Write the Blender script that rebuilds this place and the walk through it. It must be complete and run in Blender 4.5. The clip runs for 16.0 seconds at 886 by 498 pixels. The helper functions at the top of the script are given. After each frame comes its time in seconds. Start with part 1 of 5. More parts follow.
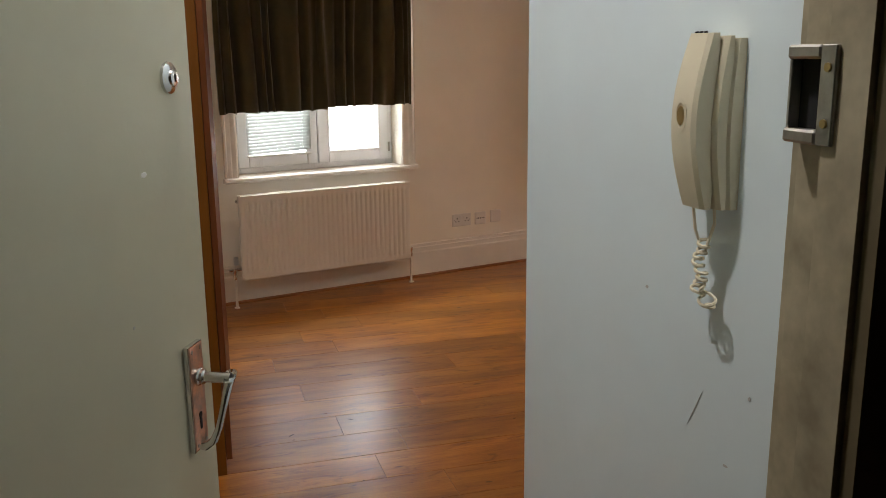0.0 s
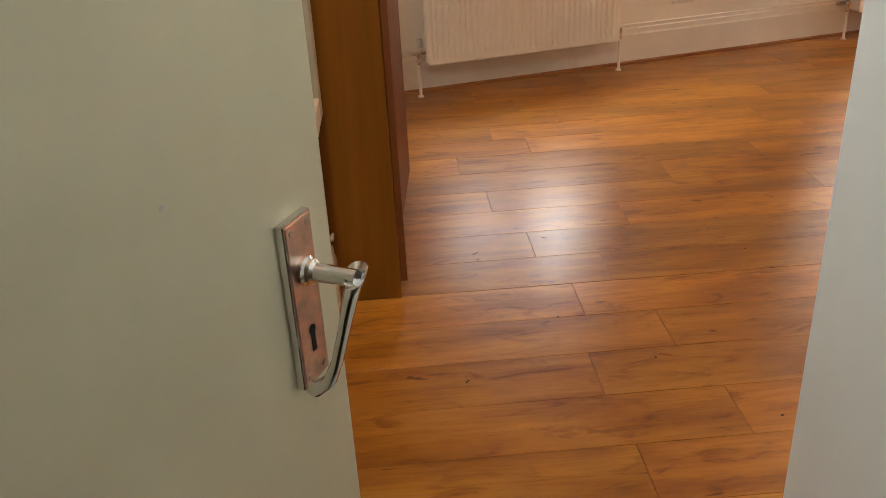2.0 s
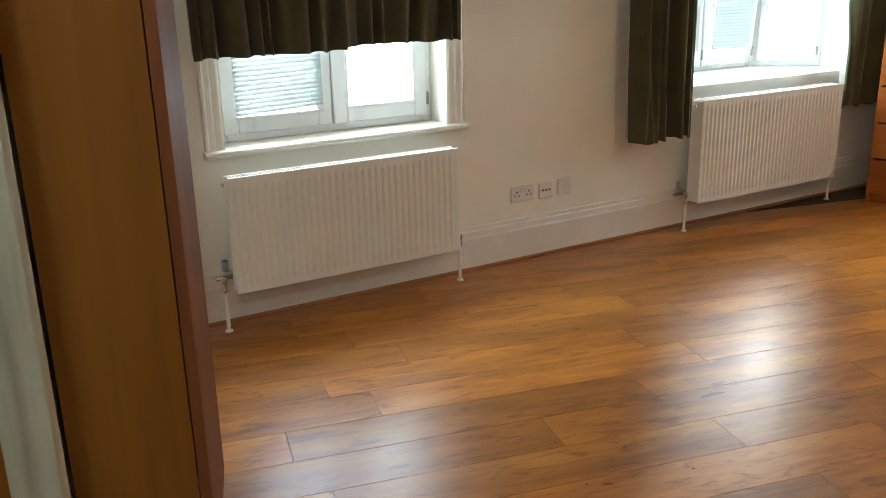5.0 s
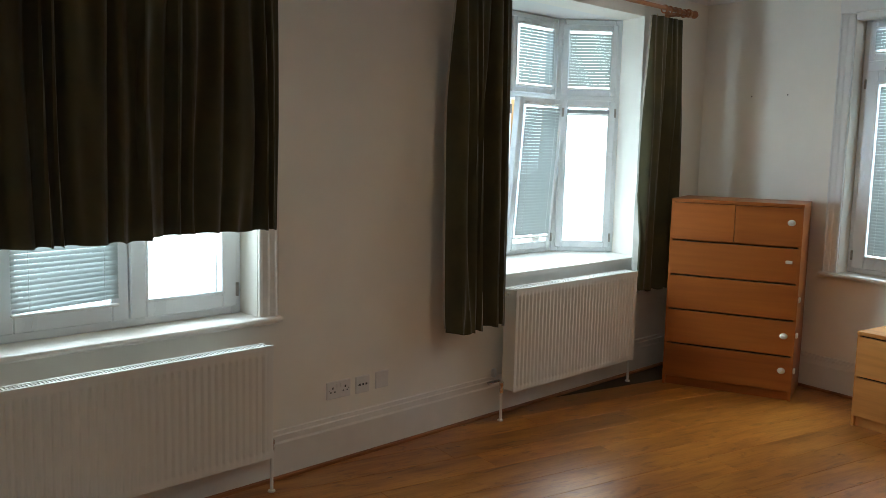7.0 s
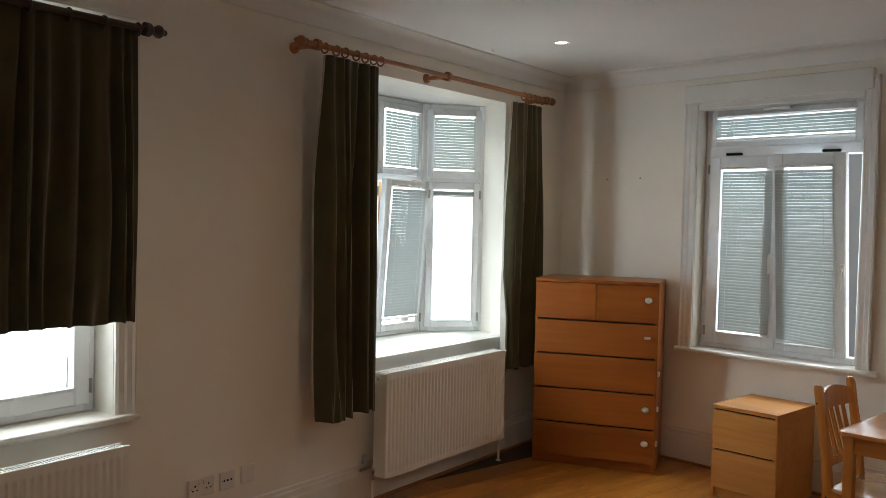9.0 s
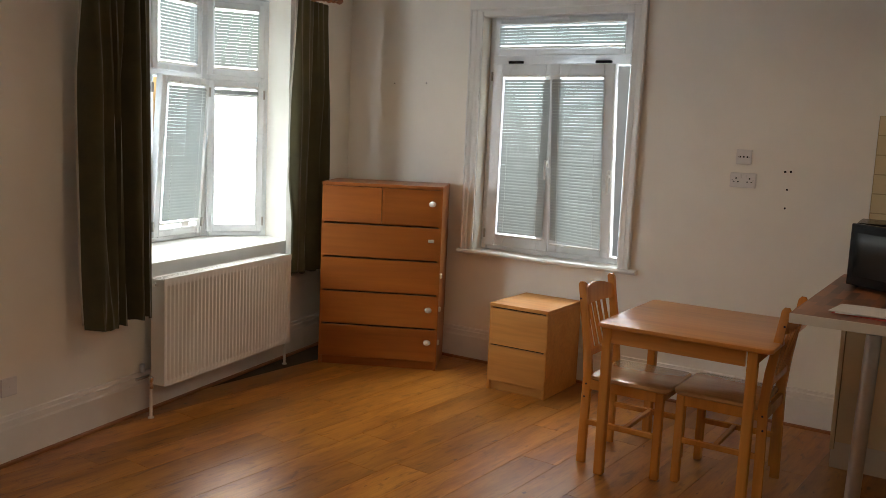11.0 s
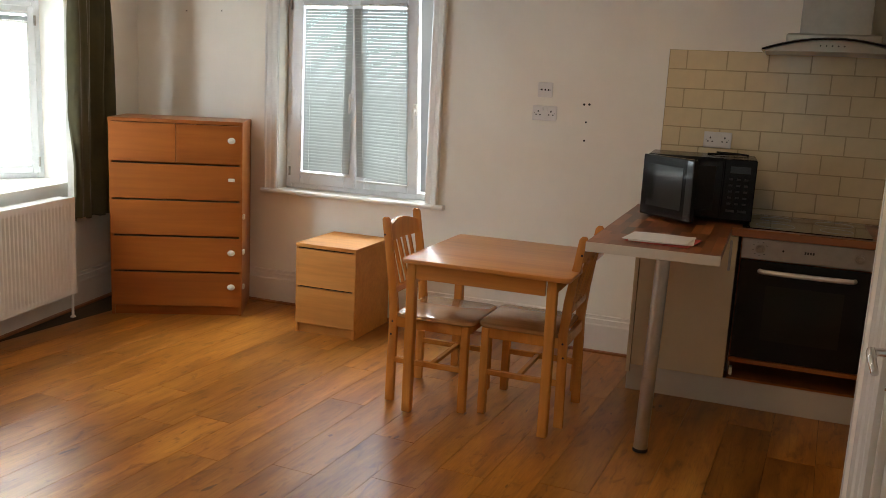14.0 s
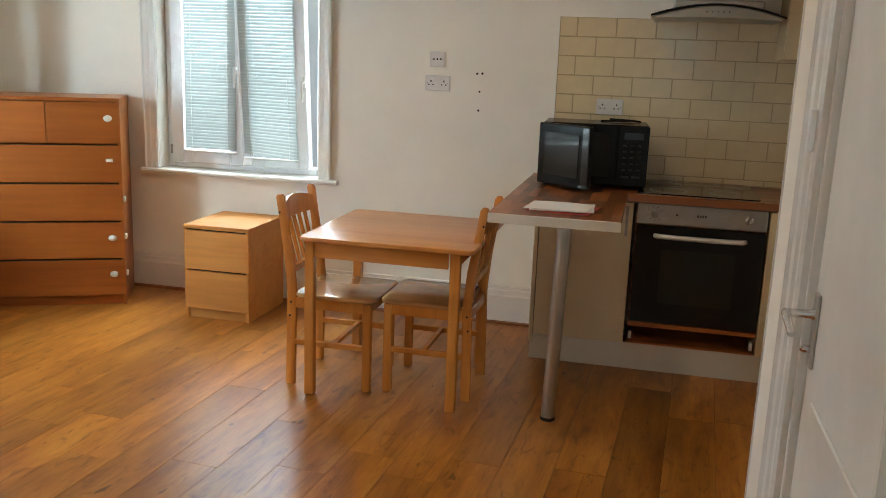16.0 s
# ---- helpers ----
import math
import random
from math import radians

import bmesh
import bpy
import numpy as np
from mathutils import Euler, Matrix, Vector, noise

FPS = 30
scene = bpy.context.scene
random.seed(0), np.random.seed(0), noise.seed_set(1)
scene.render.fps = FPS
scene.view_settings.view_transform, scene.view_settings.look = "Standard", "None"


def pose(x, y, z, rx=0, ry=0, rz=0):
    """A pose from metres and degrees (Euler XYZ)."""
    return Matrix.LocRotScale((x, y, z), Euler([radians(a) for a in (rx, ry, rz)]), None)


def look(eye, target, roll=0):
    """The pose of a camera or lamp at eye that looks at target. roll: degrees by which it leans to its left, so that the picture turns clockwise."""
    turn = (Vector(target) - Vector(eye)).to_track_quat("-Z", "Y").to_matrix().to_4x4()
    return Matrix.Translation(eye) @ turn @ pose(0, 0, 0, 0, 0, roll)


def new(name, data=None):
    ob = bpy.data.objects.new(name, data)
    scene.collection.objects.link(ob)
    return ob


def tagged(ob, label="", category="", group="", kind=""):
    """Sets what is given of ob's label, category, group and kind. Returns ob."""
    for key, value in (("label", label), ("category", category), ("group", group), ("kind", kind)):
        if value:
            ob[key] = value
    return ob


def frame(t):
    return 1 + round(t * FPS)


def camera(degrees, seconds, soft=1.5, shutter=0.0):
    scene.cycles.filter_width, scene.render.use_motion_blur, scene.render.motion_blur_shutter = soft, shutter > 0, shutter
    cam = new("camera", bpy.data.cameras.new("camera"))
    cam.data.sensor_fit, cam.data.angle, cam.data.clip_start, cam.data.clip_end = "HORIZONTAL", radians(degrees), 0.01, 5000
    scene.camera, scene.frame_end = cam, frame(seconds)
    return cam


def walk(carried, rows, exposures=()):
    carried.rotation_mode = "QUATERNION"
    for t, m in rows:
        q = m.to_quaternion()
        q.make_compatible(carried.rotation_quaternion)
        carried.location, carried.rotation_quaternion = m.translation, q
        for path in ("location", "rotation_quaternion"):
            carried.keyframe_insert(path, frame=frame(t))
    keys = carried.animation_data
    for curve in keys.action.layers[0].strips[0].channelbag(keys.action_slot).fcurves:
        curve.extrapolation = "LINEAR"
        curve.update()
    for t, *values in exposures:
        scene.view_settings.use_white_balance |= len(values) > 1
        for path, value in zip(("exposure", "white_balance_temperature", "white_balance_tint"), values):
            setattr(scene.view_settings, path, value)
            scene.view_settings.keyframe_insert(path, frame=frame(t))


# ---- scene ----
cam = camera(53.9, 16.0, soft=0.55)
PATH = [
    (0, (-0.014, 0.503, 1.465), (0.947, 2.202, 1.03), -0.6),
    (0.5, (0.0, 0.504, 1.452), (0.861, 2.233, 0.931), -1.0),
    (1, (0.066, 0.698, 1.405), (0.814, 2.445, 0.781), -1.2),
    (1.5, (0.125, 0.908, 1.371), (0.725, 2.657, 0.609), -2.7),
    (2, (0.2, 1.058, 1.355), (0.69, 2.78, 0.462), -3.1),
    (2.5, (0.219, 1.252, 1.34), (0.71, 2.92, 0.352), -3.1),
    (3, (0.23, 1.429, 1.345), (0.805, 3.065, 0.348), -3.6),
    (3.5, (0.309, 1.567, 1.349), (1.008, 3.184, 0.401), -3.1),
    (4, (0.409, 1.785, 1.373), (1.202, 3.412, 0.522), -3.2),
    (4.5, (0.416, 1.941, 1.413), (1.273, 3.598, 0.691), -2.8),
    (5, (0.417, 1.987, 1.438), (1.382, 3.634, 0.842), -1.3),
    (5.2, (0.42, 2.002, 1.45), (1.428, 3.641, 0.907), -1.1),
    (7.3, (0.473, 2.35, 1.562), (1.896, 3.742, 1.363), 1.2),
    (7.5, (0.49, 2.333, 1.574), (1.916, 3.726, 1.404), 0.9),
    (8, (0.465, 2.368, 1.61), (1.938, 3.718, 1.502), 1.0),
    (8.5, (0.45, 2.367, 1.628), (1.984, 3.648, 1.554), 1.0),
    (9, (0.466, 2.356, 1.613), (2.074, 3.542, 1.542), 1.3),
    (9.5, (0.495, 2.343, 1.596), (2.187, 3.404, 1.487), 1.8),
    (9.7, (0.493, 2.331, 1.601), (2.214, 3.342, 1.47), 2.0),
    (11.8, (0.536, 2.323, 1.567), (2.399, 2.973, 1.246), 2.1),
    (12, (0.543, 2.312, 1.565), (2.415, 2.933, 1.234), 1.9),
    (12.5, (0.556, 2.307, 1.56), (2.452, 2.84, 1.209), 2.0),
    (13, (0.563, 2.298, 1.556), (2.474, 2.76, 1.19), 2.3),
    (13.5, (0.588, 2.297, 1.55), (2.507, 2.718, 1.175), 2.6),
    (14, (0.686, 2.273, 1.536), (2.616, 2.641, 1.16), 2.9),
    (14.5, (0.77, 2.259, 1.513), (2.712, 2.542, 1.131), 3.0),
    (15, (0.789, 2.3, 1.528), (2.739, 2.499, 1.133), 2.5),
    (15.5, (0.767, 2.347, 1.509), (2.723, 2.465, 1.105), 2.3),
    (16, (0.776, 2.336, 1.519), (2.727, 2.448, 1.095), 2.2),
]
# seconds, stops, kelvin, tint: the clip's camera drifts in brightness and white balance
EXPOSURES = [
    (0.0, 0.34, 7100, 20), (0.5, 0.44, 7400, 22), (1.0, 0.62, 7500, 21), (1.5, 0.78, 7900, 22), (2.0, 1.00, 8000, 22), (2.5, 1.10, 6300, 9), (3.0, 1.06, 5550, 1),
    (3.5, 0.98, 5600, 1), (4.0, 0.90, 5850, 3), (5.2, 0.80, 5950, 3), (7.3, -0.22, 5700, 3), (8.2, -0.20, 5700, 3), (9.0, -0.34, 6400, 11),
    (9.7, -0.34, 6600, 13), (11.8, 0.06, 6600, 13), (12.5, 0.10, 6600, 13), (13.5, 0.38, 6600, 13), (14.0, 0.40, 6500, 12),
    (14.5, 0.34, 5950, 5), (15.0, 0.40, 5900, 4), (15.5, 0.66, 5900, 4), (16.0, 0.83, 5900, 4),
]
walk(cam, [(t, look(eye, target, roll)) for t, eye, target, roll in PATH], EXPOSURES)
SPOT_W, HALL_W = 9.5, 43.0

# ---- light ----
world = bpy.data.worlds.new("sky")
scene.world = world
world.use_nodes = True
wn = world.node_tree.nodes
sky = wn.new("ShaderNodeTexSky")
sky.sky_type = "NISHITA"
sky.sun_disc = False
sky.sun_elevation = radians(38)
sky.sun_rotation = radians(60)
sky.air_density, sky.dust_density, sky.ozone_density = 1.6, 5.0, 1.0
world.node_tree.links.new(sky.outputs["Color"], wn["Background"].inputs["Color"])
wn["Background"].inputs["Strength"].default_value = 0.15


def lamp(name, kind, m, energy, colour, **more):
    data = bpy.data.lights.new(name, kind)
    data.energy, data.color = energy, colour
    for key, value in more.items():
        if key == "size":
            data.size = value
        elif key == "size_y":
            data.shape = "RECTANGLE"
            data.size_y = value
        elif key == "angle":
            data.angle = value
        elif key == "radius":
            data.shadow_soft_size = value
        elif key == "cone":
            data.spot_size, data.spot_blend = value, 0.6
    ob = new(name, data)
    ob.matrix_world = m
    return ob


SKYCOL = (0.82, 0.94, 1.0)
lamp("sun", "SUN", look((0, 0, 0), (-0.62, -0.35, -0.62)), 1.2, (1.0, 0.96, 0.9), angle=radians(25))
# daylight standing in the window openings, and the bright sky above the sight line
lamp("window_light", "AREA", look((2.0, 6.7, 2.6), (2.0, 5.4, 1.0)), 60, SKYCOL, size=1.2, size_y=1.0)
lamp("window_light", "AREA", look((2.01, 5.86, 1.55), (2.01, 5.0, 1.5)), 34, SKYCOL, size=1.04, size_y=1.5)
lamp("window_light", "AREA", look((4.78, 7.3, 3.2), (4.78, 5.4, 1.2)), 100, SKYCOL, size=1.8, size_y=1.4)
lamp("window_light", "AREA", look((7.5, 3.75, 3.1), (6.0, 4.0, 1.2)), 90, SKYCOL, size=1.4, size_y=1.4)
lamp("window_light", "AREA", look((4.78, 6.22, 1.62), (4.78, 5.0, 1.55)), 30, SKYCOL, size=0.98, size_y=1.55)
lamp("window_light", "AREA", look((5.50, 6.03, 1.62), (4.80, 5.35, 1.55)), 12, SKYCOL, size=0.36, size_y=1.55)
lamp("window_light", "AREA", look((4.06, 6.03, 1.62), (4.76, 5.35, 1.55)), 20, SKYCOL, size=0.36, size_y=1.55)
lamp("window_light", "AREA", look((6.313, 3.895, 1.6), (5.0, 4.120, 1.55)), 24, SKYCOL, size=1.0, size_y=1.55)
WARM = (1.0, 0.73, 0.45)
LOBBY = (0.93, 0.98, 1.0)

# ---- materials ----


def material(name, colour, rough=0.6, metal=0.0, coat=0.0):
    m = bpy.data.materials.new(name)
    m.use_nodes = True
    b = m.node_tree.nodes["Principled BSDF"]
    b.inputs["Base Color"].default_value = (*colour, 1)
    b.inputs["Roughness"].default_value = rough
    b.inputs["Metallic"].default_value = metal
    if coat:
        b.inputs["Coat Weight"].default_value = coat
        b.inputs["Coat Roughness"].default_value = 0.15
    return m


def node(m, kind, **more):
    n = m.node_tree.nodes.new(kind)
    for key, value in more.items():
        n.inputs[key].default_value = value
    return n


def wire(m, a, out, b, into):
    m.node_tree.links.new(a.outputs[out], b.inputs[into])


def coords(m, scale, space="Object", turn=(0, 0, 0)):
    c = node(m, "ShaderNodeTexCoord")
    g = node(m, "ShaderNodeMapping", Scale=scale, Rotation=turn)
    wire(m, c, space, g, "Vector")
    return g


def ramp(m, stops):
    r = node(m, "ShaderNodeValToRGB")
    e = r.color_ramp.elements
    while len(e) < len(stops):
        e.new(0.5)
    for n, (at, colour) in enumerate(stops):
        e[n].position, e[n].color = at, (*colour, 1)
    return r


def bump(m, source, out, strength, distance=0.002):
    b = node(m, "ShaderNodeBump", Strength=strength, Distance=distance)
    wire(m, source, out, b, "Height")
    wire(m, b, "Normal", m.node_tree.nodes["Principled BSDF"], "Normal")


def mottled(name, colour, rough, spread=0.06, scale=3.0, grain=90.0, relief=0.08, metal=0.0, coat=0.0, stain=None):
    """Paint, plaster or plastic: broad unevenness, fine grain and a little relief."""
    m = material(name, colour, rough, metal, coat)
    b = m.node_tree.nodes["Principled BSDF"]
    g = coords(m, (1, 1, 1))
    big = node(m, "ShaderNodeTexNoise", Scale=scale, Detail=4.0, Roughness=0.6)
    fine = node(m, "ShaderNodeTexNoise", Scale=grain, Detail=3.0)
    wire(m, g, "Vector", big, "Vector")
    wire(m, g, "Vector", fine, "Vector")
    dark = tuple(c * (1 - spread) for c in (stain or colour))
    light = tuple(min(1, c * (1 + spread * 0.6)) for c in colour)
    r = ramp(m, [(0.32, dark), (0.68, light)])
    wire(m, big, "Fac", r, "Fac")
    wire(m, r, "Color", b, "Base Color")
    rr = node(m, "ShaderNodeMapRange")
    rr.inputs["To Min"].default_value, rr.inputs["To Max"].default_value = rough * 0.85, min(1, rough * 1.15)
    wire(m, big, "Fac", rr, "Value")
    wire(m, rr, "Result", b, "Roughness")
    bump(m, fine, "Fac", relief)
    return m


def wood(name, dark, mid, light, rough=0.35, along="Z", scale=1.0, coat=0.0, vary=0.18, relief=0.1, per="object"):
    """Wood grain stretched along one axis of the object, each piece a little different."""
    m = material(name, mid, rough, 0, coat)
    b = m.node_tree.nodes["Principled BSDF"]
    stretch = {"X": (0.8, 11, 11), "Y": (11, 0.8, 11), "Z": (11, 11, 0.8)}[along]
    if per == "object":
        info = node(m, "ShaderNodeObjectInfo")
        rnd = (info, "Random")
    else:
        info = node(m, "ShaderNodeNewGeometry")
        rnd = (info, "Random Per Island")
    c = node(m, "ShaderNodeTexCoord")
    off = node(m, "ShaderNodeVectorMath")
    off.operation = "MULTIPLY_ADD"
    off.inputs[1].default_value = (37.0, 23.0, 11.0)
    m.node_tree.links.new(info.outputs[rnd[1]], off.inputs[0])
    m.node_tree.links.new(c.outputs["Object"], off.inputs[2])
    g = node(m, "ShaderNodeMapping", Scale=tuple(k * scale for k in stretch))
    wire(m, off, "Vector", g, "Vector")
    big = node(m, "ShaderNodeTexNoise", Scale=1.0, Detail=5.0, Roughness=0.62, Distortion=0.8)
    wire(m, g, "Vector", big, "Vector")
    g2 = node(m, "ShaderNodeMapping", Scale=tuple(k * scale * 6 for k in stretch))
    wire(m, off, "Vector", g2, "Vector")
    fine = node(m, "ShaderNodeTexNoise", Scale=1.5, Detail=4.0)
    wire(m, g2, "Vector", fine, "Vector")
    r = ramp(m, [(0.28, dark), (0.5, mid), (0.72, light)])
    wire(m, big, "Fac", r, "Fac")
    f = ramp(m, [(0.3, (0.8, 0.8, 0.8)), (0.6, (1, 1, 1))])
    wire(m, fine, "Fac", f, "Fac")
    mul = node(m, "ShaderNodeMix")
    mul.data_type, mul.blend_type = "RGBA", "MULTIPLY"
    mul.inputs["Factor"].default_value = 0.6
    m.node_tree.links.new(r.outputs["Color"], mul.inputs["A"])
    m.node_tree.links.new(f.outputs["Color"], mul.inputs["B"])
    hsv = node(m, "ShaderNodeHueSaturation")
    rr = node(m, "ShaderNodeMapRange")
    rr.inputs["To Min"].default_value, rr.inputs["To Max"].default_value = 1 - vary, 1 + vary
    m.node_tree.links.new(info.outputs[rnd[1]], rr.inputs["Value"])
    wire(m, rr, "Result", hsv, "Value")
    m.node_tree.links.new(mul.outputs["Result"], hsv.inputs["Color"])
    wire(m, hsv, "Color", b, "Base Color")
    bump(m, fine, "Fac", relief, 0.001)
    return m


def glass_material(name, tint=(1, 1, 1), rough=0.0):
    m = bpy.data.materials.new(name)
    m.use_nodes = True
    b = m.node_tree.nodes["Principled BSDF"]
    b.inputs["Base Color"].default_value = (*tint, 1)
    b.inputs["Roughness"].default_value = rough
    b.inputs["Transmission Weight"].default_value = 1.0
    b.inputs["IOR"].default_value = 1.45
    return m


wall_paint = mottled("wall_paint", (0.88, 0.828, 0.73), 0.7, 0.05, 1.6, 140, 0.05)
hall_paint = mottled("hall_paint", (0.71, 0.81, 0.83), 0.55, 0.04, 2.2, 120, 0.06)
ceiling_paint = mottled("ceiling_paint", (0.84, 0.82, 0.775), 0.8, 0.04, 1.2, 100, 0.04)
gloss_white = mottled("gloss_white", (0.80, 0.78, 0.73), 0.32, 0.05, 4, 60, 0.05)
skirting_paint = mottled("skirting_paint", (0.80, 0.74, 0.66), 0.38, 0.06, 5, 60, 0.05)
upvc = mottled("upvc", (0.82, 0.84, 0.85), 0.28, 0.02, 5, 50, 0.01)
cream_paint = mottled("cream_paint", (0.61, 0.585, 0.435), 0.42, 0.06, 3, 70, 0.12)
jamb_paint = mottled("jamb_paint", (0.52, 0.45, 0.31), 0.5, 0.16, 14, 50, 0.35, stain=(0.36, 0.30, 0.20))
# landing walls: the dark of the unlit landing is put into this colour
wall_shade_tint = mottled("wall_shade_tint", (0.16, 0.12, 0.06), 0.7, 0.1, 3, 60, 0.1)
door_white = mottled("door_white", (0.78, 0.76, 0.71), 0.4, 0.08, 4, 60, 0.12)
radiator_paint = mottled("radiator_paint", (0.82, 0.79, 0.72), 0.35, 0.03, 5, 60, 0.02)
chrome = mottled("chrome", (0.72, 0.72, 0.72), 0.16, 0.1, 30, 200, 0.02, metal=1.0)
brushed = mottled("brushed_steel", (0.40, 0.37, 0.33), 0.32, 0.08, 20, 300, 0.05, metal=1.0)
copper_worn = mottled("worn_copper", (0.62, 0.36, 0.26), 0.35, 0.25, 60, 200, 0.1, metal=1.0, stain=(0.5, 0.42, 0.36))
handle_steel = mottled("handle_steel", (0.80, 0.78, 0.74), 0.42, 0.05, 20, 300, 0.03, metal=0.6)
hood_steel = mottled("hood_steel", (0.50, 0.48, 0.43), 0.34, 0.06, 20, 300, 0.05, metal=1.0)
steel_dull = mottled("dull_steel", (0.42, 0.40, 0.36), 0.45, 0.2, 40, 200, 0.1, metal=1.0)
brass = mottled("brass", (0.5, 0.36, 0.16), 0.35, 0.15, 50, 200, 0.1, metal=1.0)
phone_plastic = mottled("phone_plastic", (0.72, 0.65, 0.48), 0.42, 0.04, 8, 200, 0.03)
socket_plastic = mottled("socket_plastic", (0.76, 0.72, 0.68), 0.35, 0.03, 20, 100, 0.01)
black_plastic = mottled("black_plastic", (0.005, 0.005, 0.006), 0.22, 0.1, 20, 300, 0.03)
black_plastic.node_tree.nodes["Principled BSDF"].inputs["Specular IOR Level"].default_value = 0.25
black_gap = material("black_gap", (0.01, 0.01, 0.01), 0.9)
black_glass = material("black_glass", (0.006, 0.007, 0.008), 0.06, 0, 0.5)
oven_glass = material("oven_glass", (0.008, 0.008, 0.008), 0.08)
oven_window = material("oven_window", (0.018, 0.017, 0.013), 0.07)
for m in (oven_glass, oven_window):
    m.node_tree.nodes["Principled BSDF"].inputs["Specular IOR Level"].default_value = 0.22
tile_glaze = mottled("tile_glaze", (0.74, 0.60, 0.37), 0.14, 0.05, 12, 30, 0.06, coat=0.4)
grout = mottled("grout", (0.48, 0.36, 0.20), 0.85, 0.15, 20, 200, 0.2)
cabinet_cream = mottled("cabinet_cream", (0.72, 0.575, 0.35), 0.25, 0.04, 4, 60, 0.02, coat=0.3)
plinth_cream = mottled("plinth_cream", (0.66, 0.59, 0.47), 0.4, 0.05, 4, 60, 0.03)
edge_cream = mottled("edge_cream", (0.74, 0.68, 0.57), 0.35, 0.04, 6, 60, 0.02)
paper = mottled("paper", (0.78, 0.76, 0.74), 0.7, 0.03, 20, 100, 0.05)
red_print = mottled("red_print", (0.55, 0.08, 0.07), 0.6, 0.05, 20, 100, 0.02)
white_plastic = mottled("white_plastic", (0.8, 0.8, 0.77), 0.3, 0.02, 20, 100, 0.01)
rubber = material("rubber", (0.015, 0.015, 0.015), 0.6)
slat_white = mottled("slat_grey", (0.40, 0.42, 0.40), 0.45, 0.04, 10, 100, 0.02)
st = slat_white.node_tree
thin = st.nodes.new("ShaderNodeBsdfTranslucent")
thin.inputs["Color"].default_value = (0.60, 0.72, 0.71, 1)
blend = st.nodes.new("ShaderNodeMixShader")
blend.inputs["Fac"].default_value = 0.025
st.links.new(st.nodes["Principled BSDF"].outputs["BSDF"], blend.inputs[1])
st.links.new(thin.outputs["BSDF"], blend.inputs[2])
st.links.new(blend.outputs["Shader"], st.nodes["Material Output"].inputs["Surface"])
print_grey = material("print_grey", (0.03, 0.029, 0.028), 0.5)
print_pale = material("print_pale", (0.45, 0.45, 0.43), 0.5)
brick_red = mottled("brick_red", (0.33, 0.15, 0.10), 0.85, 0.25, 6, 60, 0.3)
asphalt = mottled("asphalt", (0.50, 0.48, 0.44), 0.9, 0.15, 2, 80, 0.3)
leaf = mottled("leaf", (0.09, 0.14, 0.04), 0.6, 0.4, 3, 60, 0.3)
render_white = mottled("render_white", (0.65, 0.62, 0.56), 0.8, 0.08, 1, 60, 0.1)
window_dark = material("window_dark", (0.04, 0.05, 0.06), 0.1)
glass = glass_material("glass", (0.98, 1.0, 0.99))
mirror_glass = material("mirror_glass", (0.88, 0.9, 0.89), 0.02, 1.0)



